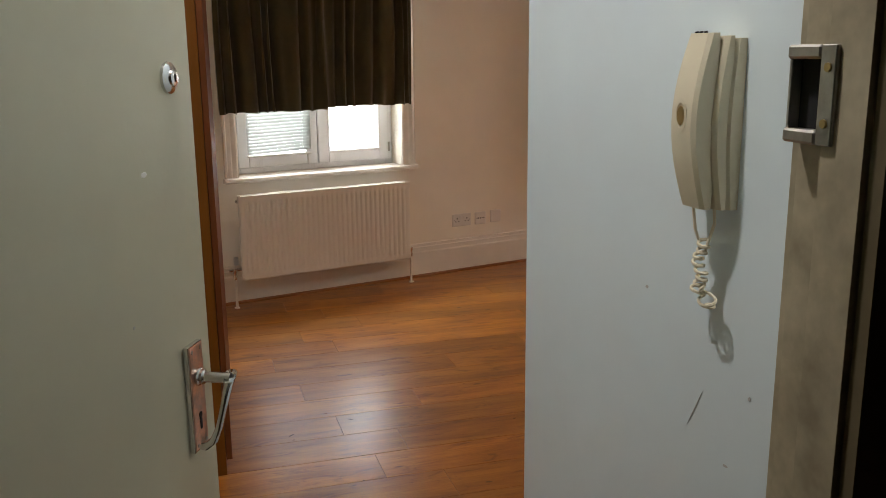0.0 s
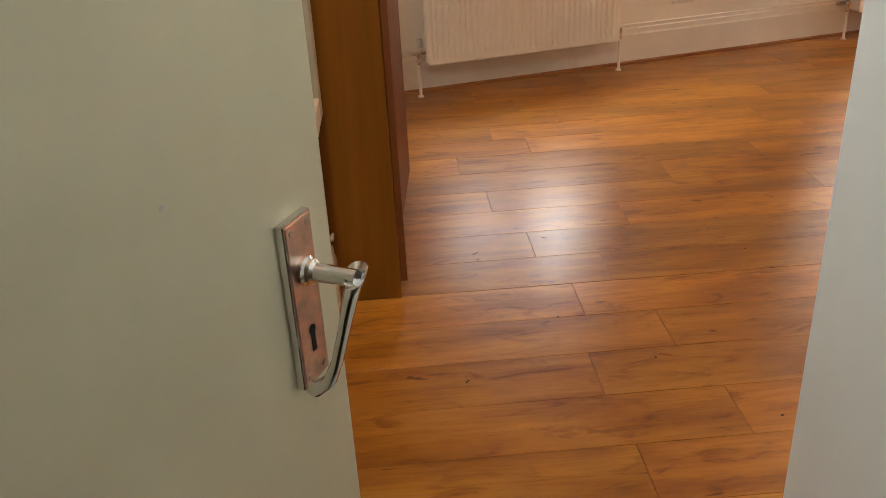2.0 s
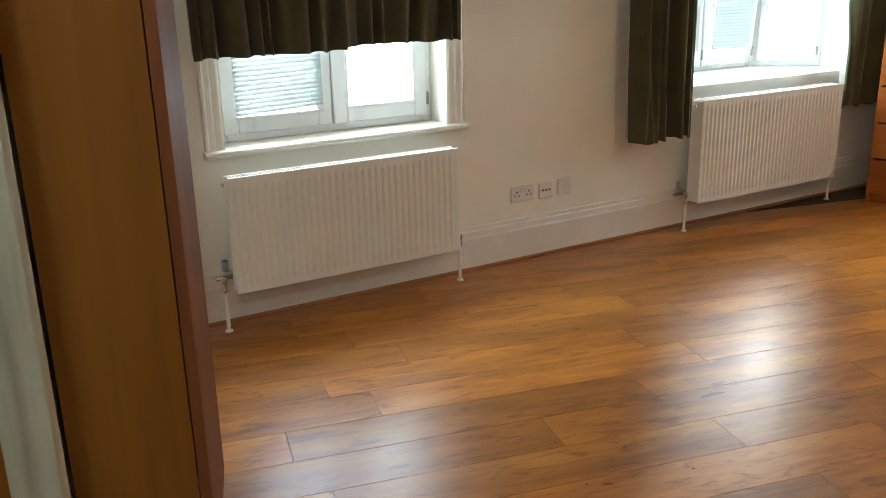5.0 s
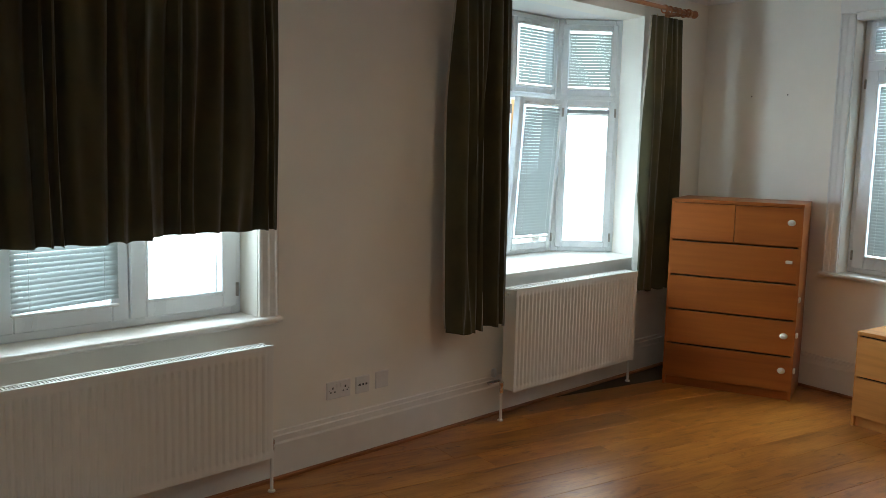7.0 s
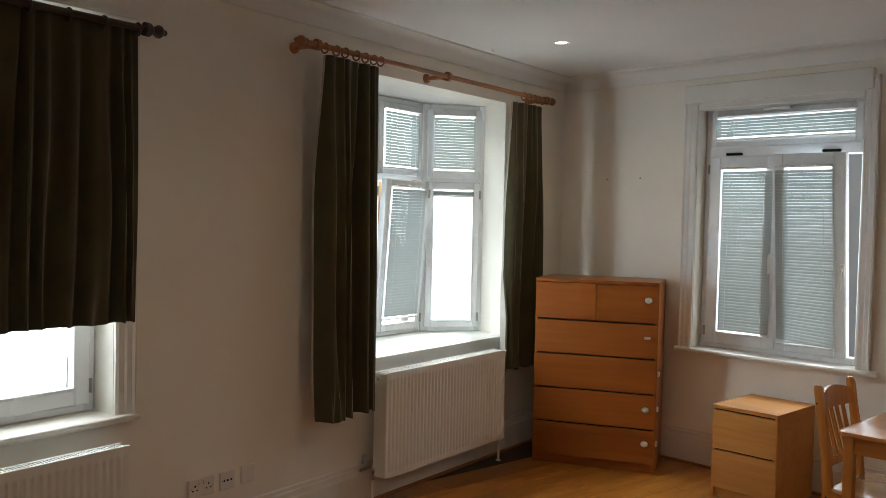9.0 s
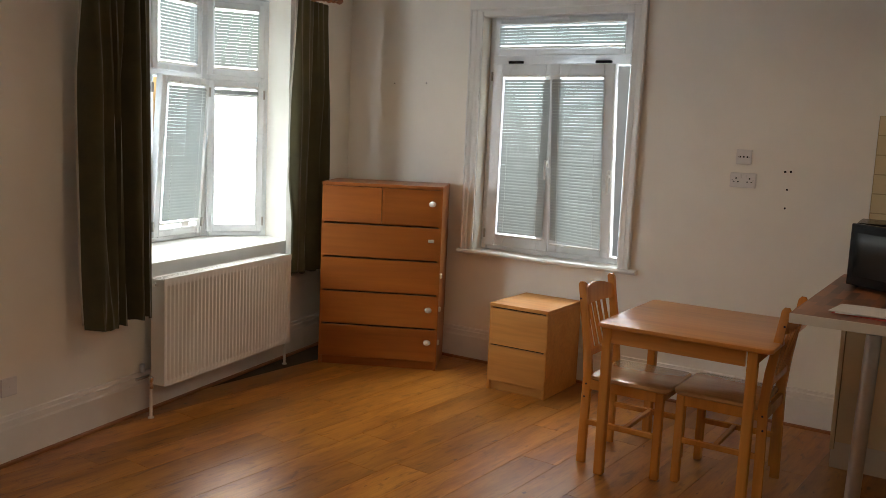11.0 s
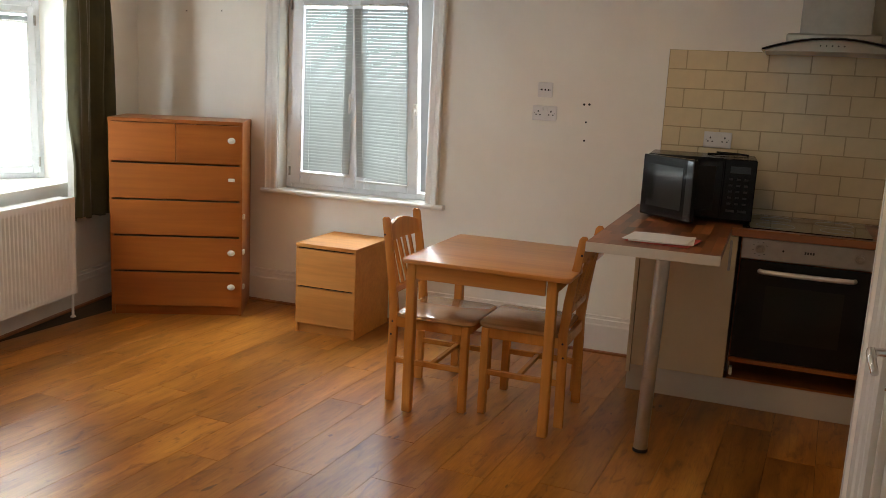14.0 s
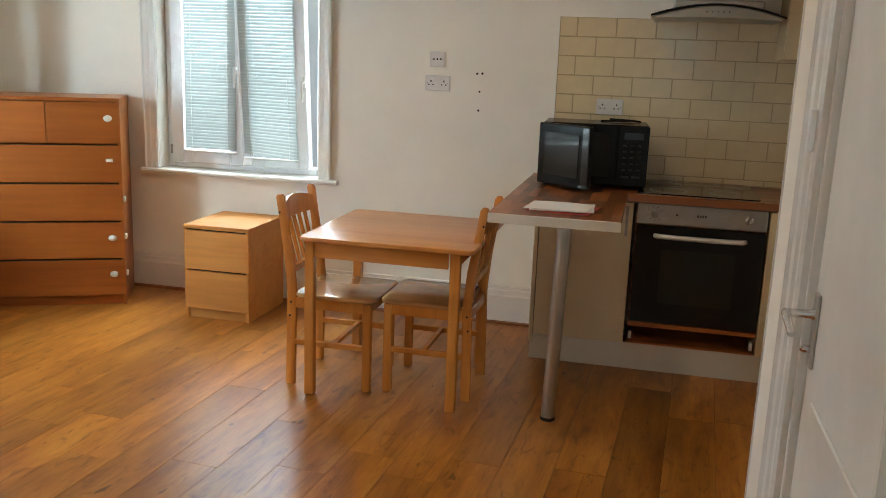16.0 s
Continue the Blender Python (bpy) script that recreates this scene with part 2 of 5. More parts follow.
def laminate():
    """Oak-print laminate: smoky patches, long grain, a few knots; each board differs."""
    m = material("plank_wood", (0.33, 0.14, 0.035), 0.22)
    b = m.node_tree.nodes["Principled BSDF"]
    b.inputs["Specular IOR Level"].default_value = 0.5
    info = node(m, "ShaderNodeObjectInfo")
    c = node(m, "ShaderNodeTexCoord")
    off = node(m, "ShaderNodeVectorMath")
    off.operation = "MULTIPLY_ADD"
    off.inputs[1].default_value = (53.0, 31.0, 17.0)
    m.node_tree.links.new(info.outputs["Random"], off.inputs[0])
    m.node_tree.links.new(c.outputs["Object"], off.inputs[2])

    def layer(scale, **more):
        g = node(m, "ShaderNodeMapping", Scale=scale)
        wire(m, off, "Vector", g, "Vector")
        n = node(m, "ShaderNodeTexNoise", **more)
        wire(m, g, "Vector", n, "Vector")
        return n

    smoke = layer((1.3, 7.0, 1), Scale=1.3, Detail=5.0, Roughness=0.6, Distortion=0.4)
    cloud = layer((2.4, 7.5, 1), Scale=2.6, Detail=6.0, Roughness=0.62, Distortion=0.9)
    grain = layer((1.6, 34.0, 1), Scale=2.0, Detail=6.0, Roughness=0.66, Distortion=1.1)
    fine = layer((5.0, 190.0, 1), Scale=1.6, Detail=4.0, Roughness=0.7)
    knots = layer((3.0, 9.0, 1), Scale=2.3, Detail=2.0, Roughness=0.5, Distortion=0.3)
    base = ramp(m, [(0.26, (0.225, 0.070, 0.009)), (0.42, (0.350, 0.122, 0.015)), (0.54, (0.445, 0.170, 0.023)), (0.70, (0.535, 0.232, 0.038))])
    wire(m, smoke, "Fac", base, "Fac")
    lines = ramp(m, [(0.30, (0.50, 0.43, 0.36)), (0.45, (0.90, 0.87, 0.85)), (0.62, (1, 1, 1))])
    wire(m, grain, "Fac", lines, "Fac")
    blot = ramp(m, [(0.33, (0.52, 0.41, 0.32)), (0.44, (0.92, 0.88, 0.84)), (0.58, (1, 1, 1))])
    wire(m, cloud, "Fac", blot, "Fac")
    pores = ramp(m, [(0.34, (0.66, 0.60, 0.54)), (0.5, (1, 1, 1))])
    wire(m, fine, "Fac", pores, "Fac")
    spots = ramp(m, [(0.245, (0.22, 0.14, 0.09)), (0.275, (1, 1, 1))])
    wire(m, knots, "Fac", spots, "Fac")
    last = base.outputs["Color"]
    for source, amount in ((lines, 0.6), (blot, 0.9), (pores, 0.45), (spots, 0.8)):
        mul = node(m, "ShaderNodeMix")
        mul.data_type, mul.blend_type = "RGBA", "MULTIPLY"
        mul.inputs["Factor"].default_value = amount
        m.node_tree.links.new(last, mul.inputs["A"])
        m.node_tree.links.new(source.outputs["Color"], mul.inputs["B"])
        last = mul.outputs["Result"]
    hsv = node(m, "ShaderNodeHueSaturation")
    rr = node(m, "ShaderNodeMapRange")
    rr.inputs["To Min"].default_value, rr.inputs["To Max"].default_value = 0.76, 1.17
    m.node_tree.links.new(info.outputs["Random"], rr.inputs["Value"])
    wire(m, rr, "Result", hsv, "Value")
    m.node_tree.links.new(last, hsv.inputs["Color"])
    wire(m, hsv, "Color", b, "Base Color")
    gloss = node(m, "ShaderNodeMapRange")
    gloss.inputs["To Min"].default_value, gloss.inputs["To Max"].default_value = 0.25, 0.34
    wire(m, cloud, "Fac", gloss, "Value")
    wire(m, gloss, "Result", b, "Roughness")
    return m


plank_wood = laminate()
bead_wood = wood("bead_wood", (0.22, 0.07, 0.02), (0.34, 0.12, 0.035), (0.42, 0.17, 0.05), 0.4, "X", 1.0)
chest_wood = wood("chest_wood", (0.27, 0.070, 0.008), (0.365, 0.102, 0.012), (0.43, 0.135, 0.019), 0.36, "X", 0.4, vary=0.07)
beech = wood("beech", (0.50, 0.200, 0.036), (0.60, 0.260, 0.052), (0.66, 0.312, 0.076), 0.5, "X", 0.5, vary=0.06)
pine = wood("pine", (0.50, 0.175, 0.026), (0.62, 0.242, 0.042), (0.68, 0.30, 0.066), 0.26, "Z", 0.5, coat=0.35, vary=0.06)
pine_top = wood("pine_top", (0.50, 0.175, 0.026), (0.62, 0.242, 0.042), (0.68, 0.30, 0.066), 0.28, "X", 0.45, coat=0.25, vary=0.05)
seat_wood = wood("seat_wood", (0.45, 0.21, 0.07), (0.56, 0.295, 0.105), (0.62, 0.36, 0.145), 0.2, "X", 0.5, coat=0.5, vary=0.05)
rod_dark = wood("rod_dark", (0.03, 0.014, 0.008), (0.05, 0.024, 0.013), (0.07, 0.034, 0.018), 0.35, "X", 1.0, coat=0.2)
rod_wood = wood("rod_wood", (0.27, 0.09, 0.028), (0.38, 0.14, 0.042), (0.46, 0.19, 0.06), 0.3, "X", 1.0, coat=0.3)
wardrobe_wood = wood("wardrobe_wood", (0.16, 0.060, 0.007), (0.205, 0.078, 0.010), (0.25, 0.100, 0.014), 0.55, "Z", 0.4, vary=0.05)
wardrobe_wood.node_tree.nodes["Principled BSDF"].inputs["Specular IOR Level"].default_value = 0.12
wardrobe_door = wood("wardrobe_door", (0.13, 0.04, 0.012), (0.175, 0.056, 0.016), (0.215, 0.072, 0.022), 0.6, "Z", 0.4, vary=0.05)
wardrobe_door.node_tree.nodes["Principled BSDF"].inputs["Specular IOR Level"].default_value = 0.15
lime_wood = wood("lime_wood", (0.28, 0.245, 0.165), (0.37, 0.325, 0.23), (0.44, 0.40, 0.30), 0.5, "Z", 1.0, vary=0.04)
lime_end = wood("lime_end", (0.56, 0.40, 0.27), (0.64, 0.47, 0.33), (0.70, 0.54, 0.40), 0.5, "Y", 1.0, vary=0.04)
stave_wood = wood("stave_wood", (0.15, 0.046, 0.012), (0.23, 0.076, 0.019), (0.33, 0.120, 0.034), 0.30, "Y", 0.6, vary=0.65, per="island")
edge_wood = wood("edge_wood", (0.18, 0.06, 0.02), (0.28, 0.10, 0.035), (0.36, 0.14, 0.05), 0.35, "X", 0.5, vary=0.1)


def cloth_material(name, colour, other):
    m = mottled(name, colour, 0.85, 0.12, 6, 10, 0.0, stain=other)
    b = m.node_tree.nodes["Principled BSDF"]
    b.inputs["Sheen Weight"].default_value = 0.25
    g = coords(m, (900, 900, 900))
    w = node(m, "ShaderNodeTexWave", Scale=0.4, Distortion=1.5)
    wire(m, g, "Vector", w, "Vector")
    bump(m, w, "Fac", 0.15, 0.001)
    return m


curtain_cloth = cloth_material("curtain_cloth", (0.068, 0.057, 0.018), (0.048, 0.041, 0.013))
lining_cloth = cloth_material("lining_cloth", (0.55, 0.52, 0.46), (0.5, 0.47, 0.4))

# ---- mesh helpers ----
ID = Matrix()


def mesh_of(bm, name, mat, smooth=False):
    data = bpy.data.meshes.new(name)
    bmesh.ops.recalc_face_normals(bm, faces=bm.faces)
    if smooth:
        for f in bm.faces:
            f.smooth = True
        for e in bm.edges:
            if len(e.link_faces) == 2 and e.calc_face_angle(0) > 0.7:
                e.smooth = False
    bm.to_mesh(data)
    bm.free()
    data.materials.append(mat)
    return data


def part(name, bm, mat, parent=None, label="", smooth=False, m=None):
    ob = new(name, mesh_of(bm, name, mat, smooth))
    if parent:
        ob.parent = parent
    if m is not None:
        ob.matrix_basis = m
    if label:
        tagged(ob, label)
    return ob


def thing(name, m, label, category, group="", kind=""):
    ob = new(name)
    ob.empty_display_size = 0.1
    ob.matrix_basis = m
    return tagged(ob, label, category, group, kind)


def solid(name, bm, mat, label, category="", kind="", group="", m=None, smooth=False):
    return tagged(part(name, bm, mat, None, "", smooth, m), label, category, group, kind)


def box(x0, x1, y0, y1, z0, z1, bevel=0.0, bm=None, m=None, seg=1):
    own = bmesh.new()
    t = Matrix.Translation(((x0 + x1) / 2, (y0 + y1) / 2, (z0 + z1) / 2)) @ Matrix.Diagonal((abs(x1 - x0), abs(y1 - y0), abs(z1 - z0), 1))
    bmesh.ops.create_cube(own, size=1, matrix=t)
    if bevel:
        bmesh.ops.bevel(own, geom=own.edges[:], offset=bevel, segments=seg, affect="EDGES", profile=0.5)
    if m is not None:
        bmesh.ops.transform(own, matrix=m, verts=own.verts)
    return join(bm, own)


def join(bm, own):
    if bm is None:
        return own
    data = bpy.data.meshes.new("t")
    own.to_mesh(data)
    own.free()
    bm.from_mesh(data)
    bpy.data.meshes.remove(data)
    return bm


def rod(a, b, r0, r1=None, seg=16, bm=None, bevel=0.0):
    own = bmesh.new()
    a, b = Vector(a), Vector(b)
    bmesh.ops.create_cone(own, cap_ends=True, segments=seg, radius1=r0, radius2=r0 if r1 is None else r1, depth=(b - a).length)
    if bevel:
        ends = [e for e in own.edges if abs(e.verts[0].co.z - e.verts[1].co.z) < 1e-6]
        bmesh.ops.bevel(own, geom=ends, offset=bevel, segments=2, affect="EDGES")
    q = (b - a).to_track_quat("Z", "Y").to_matrix().to_4x4()
    bmesh.ops.transform(own, matrix=Matrix.Translation((a + b) / 2) @ q, verts=own.verts)
    return join(bm, own)


def turned(profile, m=ID, seg=20, bm=None):
    """A turned shape: profile of (radius, height) about the local z axis."""
    own = bmesh.new()
    rings = []
    for r, z in profile:
        rings.append([own.verts.new((r * math.cos(2 * math.pi * k / seg), r * math.sin(2 * math.pi * k / seg), z)) for k in range(seg)])
    for a, b in zip(rings, rings[1:]):
        for k in range(seg):
            own.faces.new((a[k], a[(k + 1) % seg], b[(k + 1) % seg], b[k]))
    own.faces.new(rings[0][::-1])
    own.faces.new(rings[-1])
    bmesh.ops.transform(own, matrix=m, verts=own.verts)
    return join(bm, own)


def tube(points, r, seg=8, bm=None, closed=False):
    own = bmesh.new()
    pts = [Vector(p) for p in points]
    rings = []
    side = Vector((0.3, 0.2, 1)).normalized()
    for i, p in enumerate(pts):
        d = (pts[min(i + 1, len(pts) - 1)] - pts[max(i - 1, 0)]).normalized()
        side = (side - d * side.dot(d)).normalized()
        other = d.cross(side)
        rr = r[i] if isinstance(r, (list, tuple)) else r
        rings.append([own.verts.new(p + rr * (math.cos(2 * math.pi * k / seg) * side + math.sin(2 * math.pi * k / seg) * other)) for k in range(seg)])
    for a, b in zip(rings, rings[1:]):
        for k in range(seg):
            own.faces.new((a[k], a[(k + 1) % seg], b[(k + 1) % seg], b[k]))
    own.faces.new(rings[0][::-1])
    own.faces.new(rings[-1])
    return join(bm, own)


def prism(outline, x0, x1, bm=None, m=None, axis="X"):
    """An outline of (y, z) pulled along x; axis Z: an outline of (x, y) pulled up."""
    own = bmesh.new()
    if axis == "X":
        a = [own.verts.new((x0, p, q)) for p, q in outline]
        b = [own.verts.new((x1, p, q)) for p, q in outline]
    elif axis == "Y":
        a = [own.verts.new((p, x0, q)) for p, q in outline]
        b = [own.verts.new((p, x1, q)) for p, q in outline]
    else:
        a = [own.verts.new((p, q, x0)) for p, q in outline]
        b = [own.verts.new((p, q, x1)) for p, q in outline]
    n = len(a)
    for k in range(n):
        own.faces.new((a[k], a[(k + 1) % n], b[(k + 1) % n], b[k]))
    own.faces.new(a[::-1])
    own.faces.new(b)
    if m is not None:
        bmesh.ops.transform(own, matrix=m, verts=own.verts)
    return join(bm, own)


def extrude_path(profile, points, bm=None):
    """Sweep a profile of (out, up) along a plan path, mitred; out is to the right of the way."""
    own = bmesh.new()
    pts = [Vector((*p, 0)) for p in points]
    rings = []
    for i, p in enumerate(pts):
        d0 = (p - pts[i - 1]).normalized() if i else (pts[1] - p).normalized()
        d1 = (pts[i + 1] - p).normalized() if i < len(pts) - 1 else d0
        n0, n1 = Vector((d0.y, -d0.x, 0)), Vector((d1.y, -d1.x, 0))
        n = (n0 + n1).normalized()
        n /= max(0.3, n.dot(n0))
        rings.append([own.verts.new(p + n * o + Vector((0, 0, z))) for o, z in profile])
    k = len(profile)
    for a, b in zip(rings, rings[1:]):
        for j in range(k):
            own.faces.new((a[j], a[(j + 1) % k], b[(j + 1) % k], b[j]))
    own.faces.new(rings[0][::-1])
    own.faces.new(rings[-1])
    return join(bm, own)


# ---- plan ----
HALL = pose(0, 0, 0, 0, 0, -13)
EAST = pose(6.188, 4.586, 0, 0, 0, -99.73)
NORTH = pose(0, 5.585, 0)
NEAR = pose(0, 5.55, 0)
CEIL = 2.68


def hall_xy(u, v):
    p = HALL @ Vector((u, v, 0))
    return (p.x, p.y)


def east_xy(s, y):
    p = EAST @ Vector((s, y, 0))
    return (p.x, p.y)


P_NW = ((-0.272 + math.sin(radians(13)) * 5.585) / math.cos(radians(13)), 5.585)
P_NE = east_xy(-1.0135, 0)
P_SE = east_xy(4.65, 0)
P_SW = (2.98, P_SE[1] + 0.25)
P_BK = (3.087, 1.585)
P_BR = (0.99, 1.931)
P_HR = hall_xy(0.53, 1.09)
P_HL = hall_xy(-0.66, 1.09)
P_HC = hall_xy(-0.66, 2.46)
P_HK = hall_xy(-0.272, 2.46)


def wall(name, p, q, thick, mat, label, holes=(), z0=0.0, z1=CEIL + 0.15, before=0.0, after=0.0):
    """A wall from p to q, the room on its right; holes of (from, to, bottom, top)."""
    d = Vector((q[0] - p[0], q[1] - p[1], 0))
    m = Matrix.Translation((p[0], p[1], 0)) @ Matrix.Rotation(math.atan2(d.y, d.x), 4, "Z")
    bm = bmesh.new()
    at = -before
    for a, b, low, high in sorted(holes):
        box(at, a, 0, thick, z0, z1, bm=bm)
        if low > z0:
            box(a, b, 0, thick, z0, low, bm=bm)
        box(a, b, 0, thick, high, z1, bm=bm)
        at = b
    box(at, d.length + after, 0, thick, z0, z1, bm=bm)
    bmesh.ops.remove_doubles(bm, verts=bm.verts, dist=1e-5)
    return solid(name, bm, mat, label, kind="structure", m=m)


X0 = P_NW[0]
wall_north = wall("wall_north", P_NW, P_NE, 0.215, wall_paint, "cream-painted plaster wall with two windows",
                  [(1.47 - X0, 2.555 - X0, 0.735, 2.32), (4.02 - X0, 5.62 - X0, 0.79, 2.41)], before=0.3, after=0.3)
wall_east = wall("wall_east", P_NE, P_SE, 0.25, wall_paint, "cream-painted plaster wall with one window",
                 [(1.0135 + 0.125, 1.0135 + 1.19, 0.755, 2.40)], before=0.0, after=0.2)
wall_south = wall("wall_south", P_SE, P_SW, 0.12, wall_paint, "cream-painted wall closing the kitchen corner")
wall_kitchen = wall("wall_kitchen", P_SW, P_BK, 0.10, wall_paint, "cream-painted side wall beside the kitchen", after=-0.02)
bath_len = math.hypot(P_BR[0] - P_BK[0], P_BR[1] - P_BK[1])
wall_bath = wall("wall_bath", P_BK, P_BR, 0.10, wall_paint, "cream-painted partition with a white door", [(0.45, 1.21, 0.0, 2.03)])
wall_hall_right = wall("wall_hall_right", P_BR, P_HR, 0.10, hall_paint, "white-painted lobby wall with the entry phone", after=0.1)
wall_hall_left = wall("wall_hall_left", P_HL, P_HC, 0.10, hall_paint, "white-painted lobby side wall", before=0.1, after=0.1)
wall_hall_end = wall("wall_hall_end", P_HC, P_HK, 0.12, hall_paint, "pale blue-white lobby wall end")
wall_west = wall("wall_west", P_HK, P_NW, 0.12, wall_paint, "cream-painted wall beside the wardrobe", after=0.3)
wall_entry = wall("wall_entry", P_HR, P_HL, 0.075, hall_paint, "wall round the entrance door", [(0.14, 1.05, 0.0, 2.08)], before=0.1, after=0.1)

# the landing outside the entrance door
LA, LB, LC, LD = hall_xy(0.75, 1.0), hall_xy(0.75, -1.2), hall_xy(-1.0, -1.2), hall_xy(-1.0, 1.0)
wall("wall_landing_right", LA, LB, 0.1, wall_shade_tint, "landing wall with its unlit darkness put into the colour")
wall("wall_landing_back", LB, LC, 0.1, wall_shade_tint, "landing wall with its unlit darkness put into the colour", before=0.1, after=0.1)
wall("wall_landing_left", LC, LD, 0.1, wall_shade_tint, "landing wall with its unlit darkness put into the colour")
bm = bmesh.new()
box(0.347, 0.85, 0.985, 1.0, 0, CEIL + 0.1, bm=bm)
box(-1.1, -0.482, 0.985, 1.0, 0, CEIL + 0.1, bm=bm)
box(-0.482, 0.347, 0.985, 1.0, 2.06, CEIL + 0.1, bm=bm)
solid("wall_landing_front", bm, wall_shade_tint, "landing wall face with its unlit darkness put into the colour", kind="structure", m=HALL)

# ceiling with the bay's soffit
bm = prism([hall_xy(-1.2, -1.4), hall_xy(0.9, -1.4), (P_SE[0] + 0.3, P_SE[1] - 0.3), (P_NE[0] + 0.3, 5.8), (P_NW[0] - 0.4, 5.8), hall_xy(-1.2, 2.0)], CEIL, CEIL + 0.12, axis="Z")
solid("ceiling", bm, ceiling_paint, "white-painted flat plaster ceiling", kind="structure")

ROOM = [P_NW, P_NE, P_SE, P_SW, P_BK, P_BR]
cove = [(0.0, -0.10), (0.012, -0.10), (0.018, -0.085), (0.04, -0.045), (0.075, -0.02), (0.09, -0.016), (0.10, -0.01), (0.10, 0.0), (0.0, 0.0)]
bm = extrude_path([(o, z + CEIL) for o, z in cove], [P_HK, P_NW, P_NE, P_SE])
solid("trim", bm, ceiling_paint, "white moulded plaster coving below the ceiling", kind="structure", smooth=True)

# skirting boards with a timber bead at the floor
skirt = [(0.0, 0.0), (0.022, 0.0), (0.022, 0.165), (0.018, 0.175), (0.016, 0.20), (0.010, 0.205), (0.008, 0.222), (0.0, 0.226)]
bead = [(0.022, 0.0), (0.038, 0.0), (0.036, 0.012), (0.022, 0.016)]


def on(p, q, t):
    return (p[0] + (q[0] - p[0]) * t, p[1] + (q[1] - p[1]) * t)


runs = [[hall_xy(-0.62, 2.46), P_HK, P_NW, P_NE, east_xy(2.59, 0)], [(1.85, 1.789), P_BR, hall_xy(0.53, 1.15)]]
for pts in runs:
    solid("baseboard", extrude_path(skirt, pts), skirting_paint, "cream-painted moulded skirting board", kind="structure")
    solid("trim", extrude_path(bead, pts), bead_wood, "thin reddish timber bead along the floor edge", kind="structure")

# ---- floor ----
bm = prism([hall_xy(-1.2, -1.4), hall_xy(0.9, -1.4), (P_SE[0] + 0.2, P_SE[1] - 0.2), (P_NE[0] + 0.2, 5.7), (P_NW[0] - 0.3, 5.7), hall_xy(-1.2, 2.0)], -0.12, -0.006, axis="Z")
floor = solid("floor", bm, mottled("underlay", (0.05, 0.03, 0.015), 0.9), "warm oak laminate plank floor with wear marks", kind="structure")

# ---- windows ----


def frame_bars(w, z0, z1, bar, y0, y1, bevel=0.006):
    """A rectangular frame about x = 0..w."""
    bm = bmesh.new()
    box(0, bar, y0, y1, z0, z1, bevel, bm)
    box(w - bar, w, y0, y1, z0, z1, bevel, bm)
    box(bar - 0.002, w - bar + 0.002, y0 + 0.001, y1 - 0.001, z0, z0 + bar, bevel, bm)
    box(bar - 0.002, w - bar + 0.002, y0 + 0.001, y1 - 0.001, z1 - bar, z1, bevel, bm)
    return bm


def pane(parent, x0, x1, z0, z1, y):
    ob = part("pane", box(x0, x1, y, y + 0.006, z0, z1), glass, parent)
    ob.visible_shadow = False
    return ob


def sash(parent, m, w, z0, z1, bar=0.055, thick=0.06, handle=None, hinges=()):
    s = part("sash", frame_bars(w, z0, z1, bar, 0, thick), upvc, parent, m=m)
    bead_bm = frame_bars(w - 2 * bar + 0.012, z0 + bar - 0.006, z1 - bar + 0.006, 0.014, -0.004, 0.012, 0.003)
    bmesh.ops.translate(bead_bm, vec=(bar - 0.006, 0, 0), verts=bead_bm.verts)
    part("glazing_bead", bead_bm, upvc, s)
    pane(s, bar - 0.004, w - bar + 0.004, z0 + bar - 0.004, z1 - bar + 0.004, thick * 0.5)
    if handle is not None:
        hx, hz = handle
        bm = box(hx - 0.012, hx + 0.012, -0.014, 0.002, hz - 0.035, hz + 0.035, 0.004)
        box(hx - 0.009, hx + 0.009, -0.042, -0.012, hz - 0.01, hz + 0.01, 0.004, bm)
        tube([(hx, -0.036, hz + 0.006), (hx, -0.042, hz - 0.03), (hx, -0.040, hz - 0.08), (hx, -0.046, hz - 0.115)], [0.010, 0.010, 0.009, 0.007], 8, bm)
        part("handle", bm, white_plastic, s, smooth=True)
    for hx, hz in hinges:
        part("hinge", rod((hx, -0.008, hz - 0.03), (hx, -0.008, hz + 0.03), 0.007, seg=10), steel_dull, s, smooth=True)
    return s


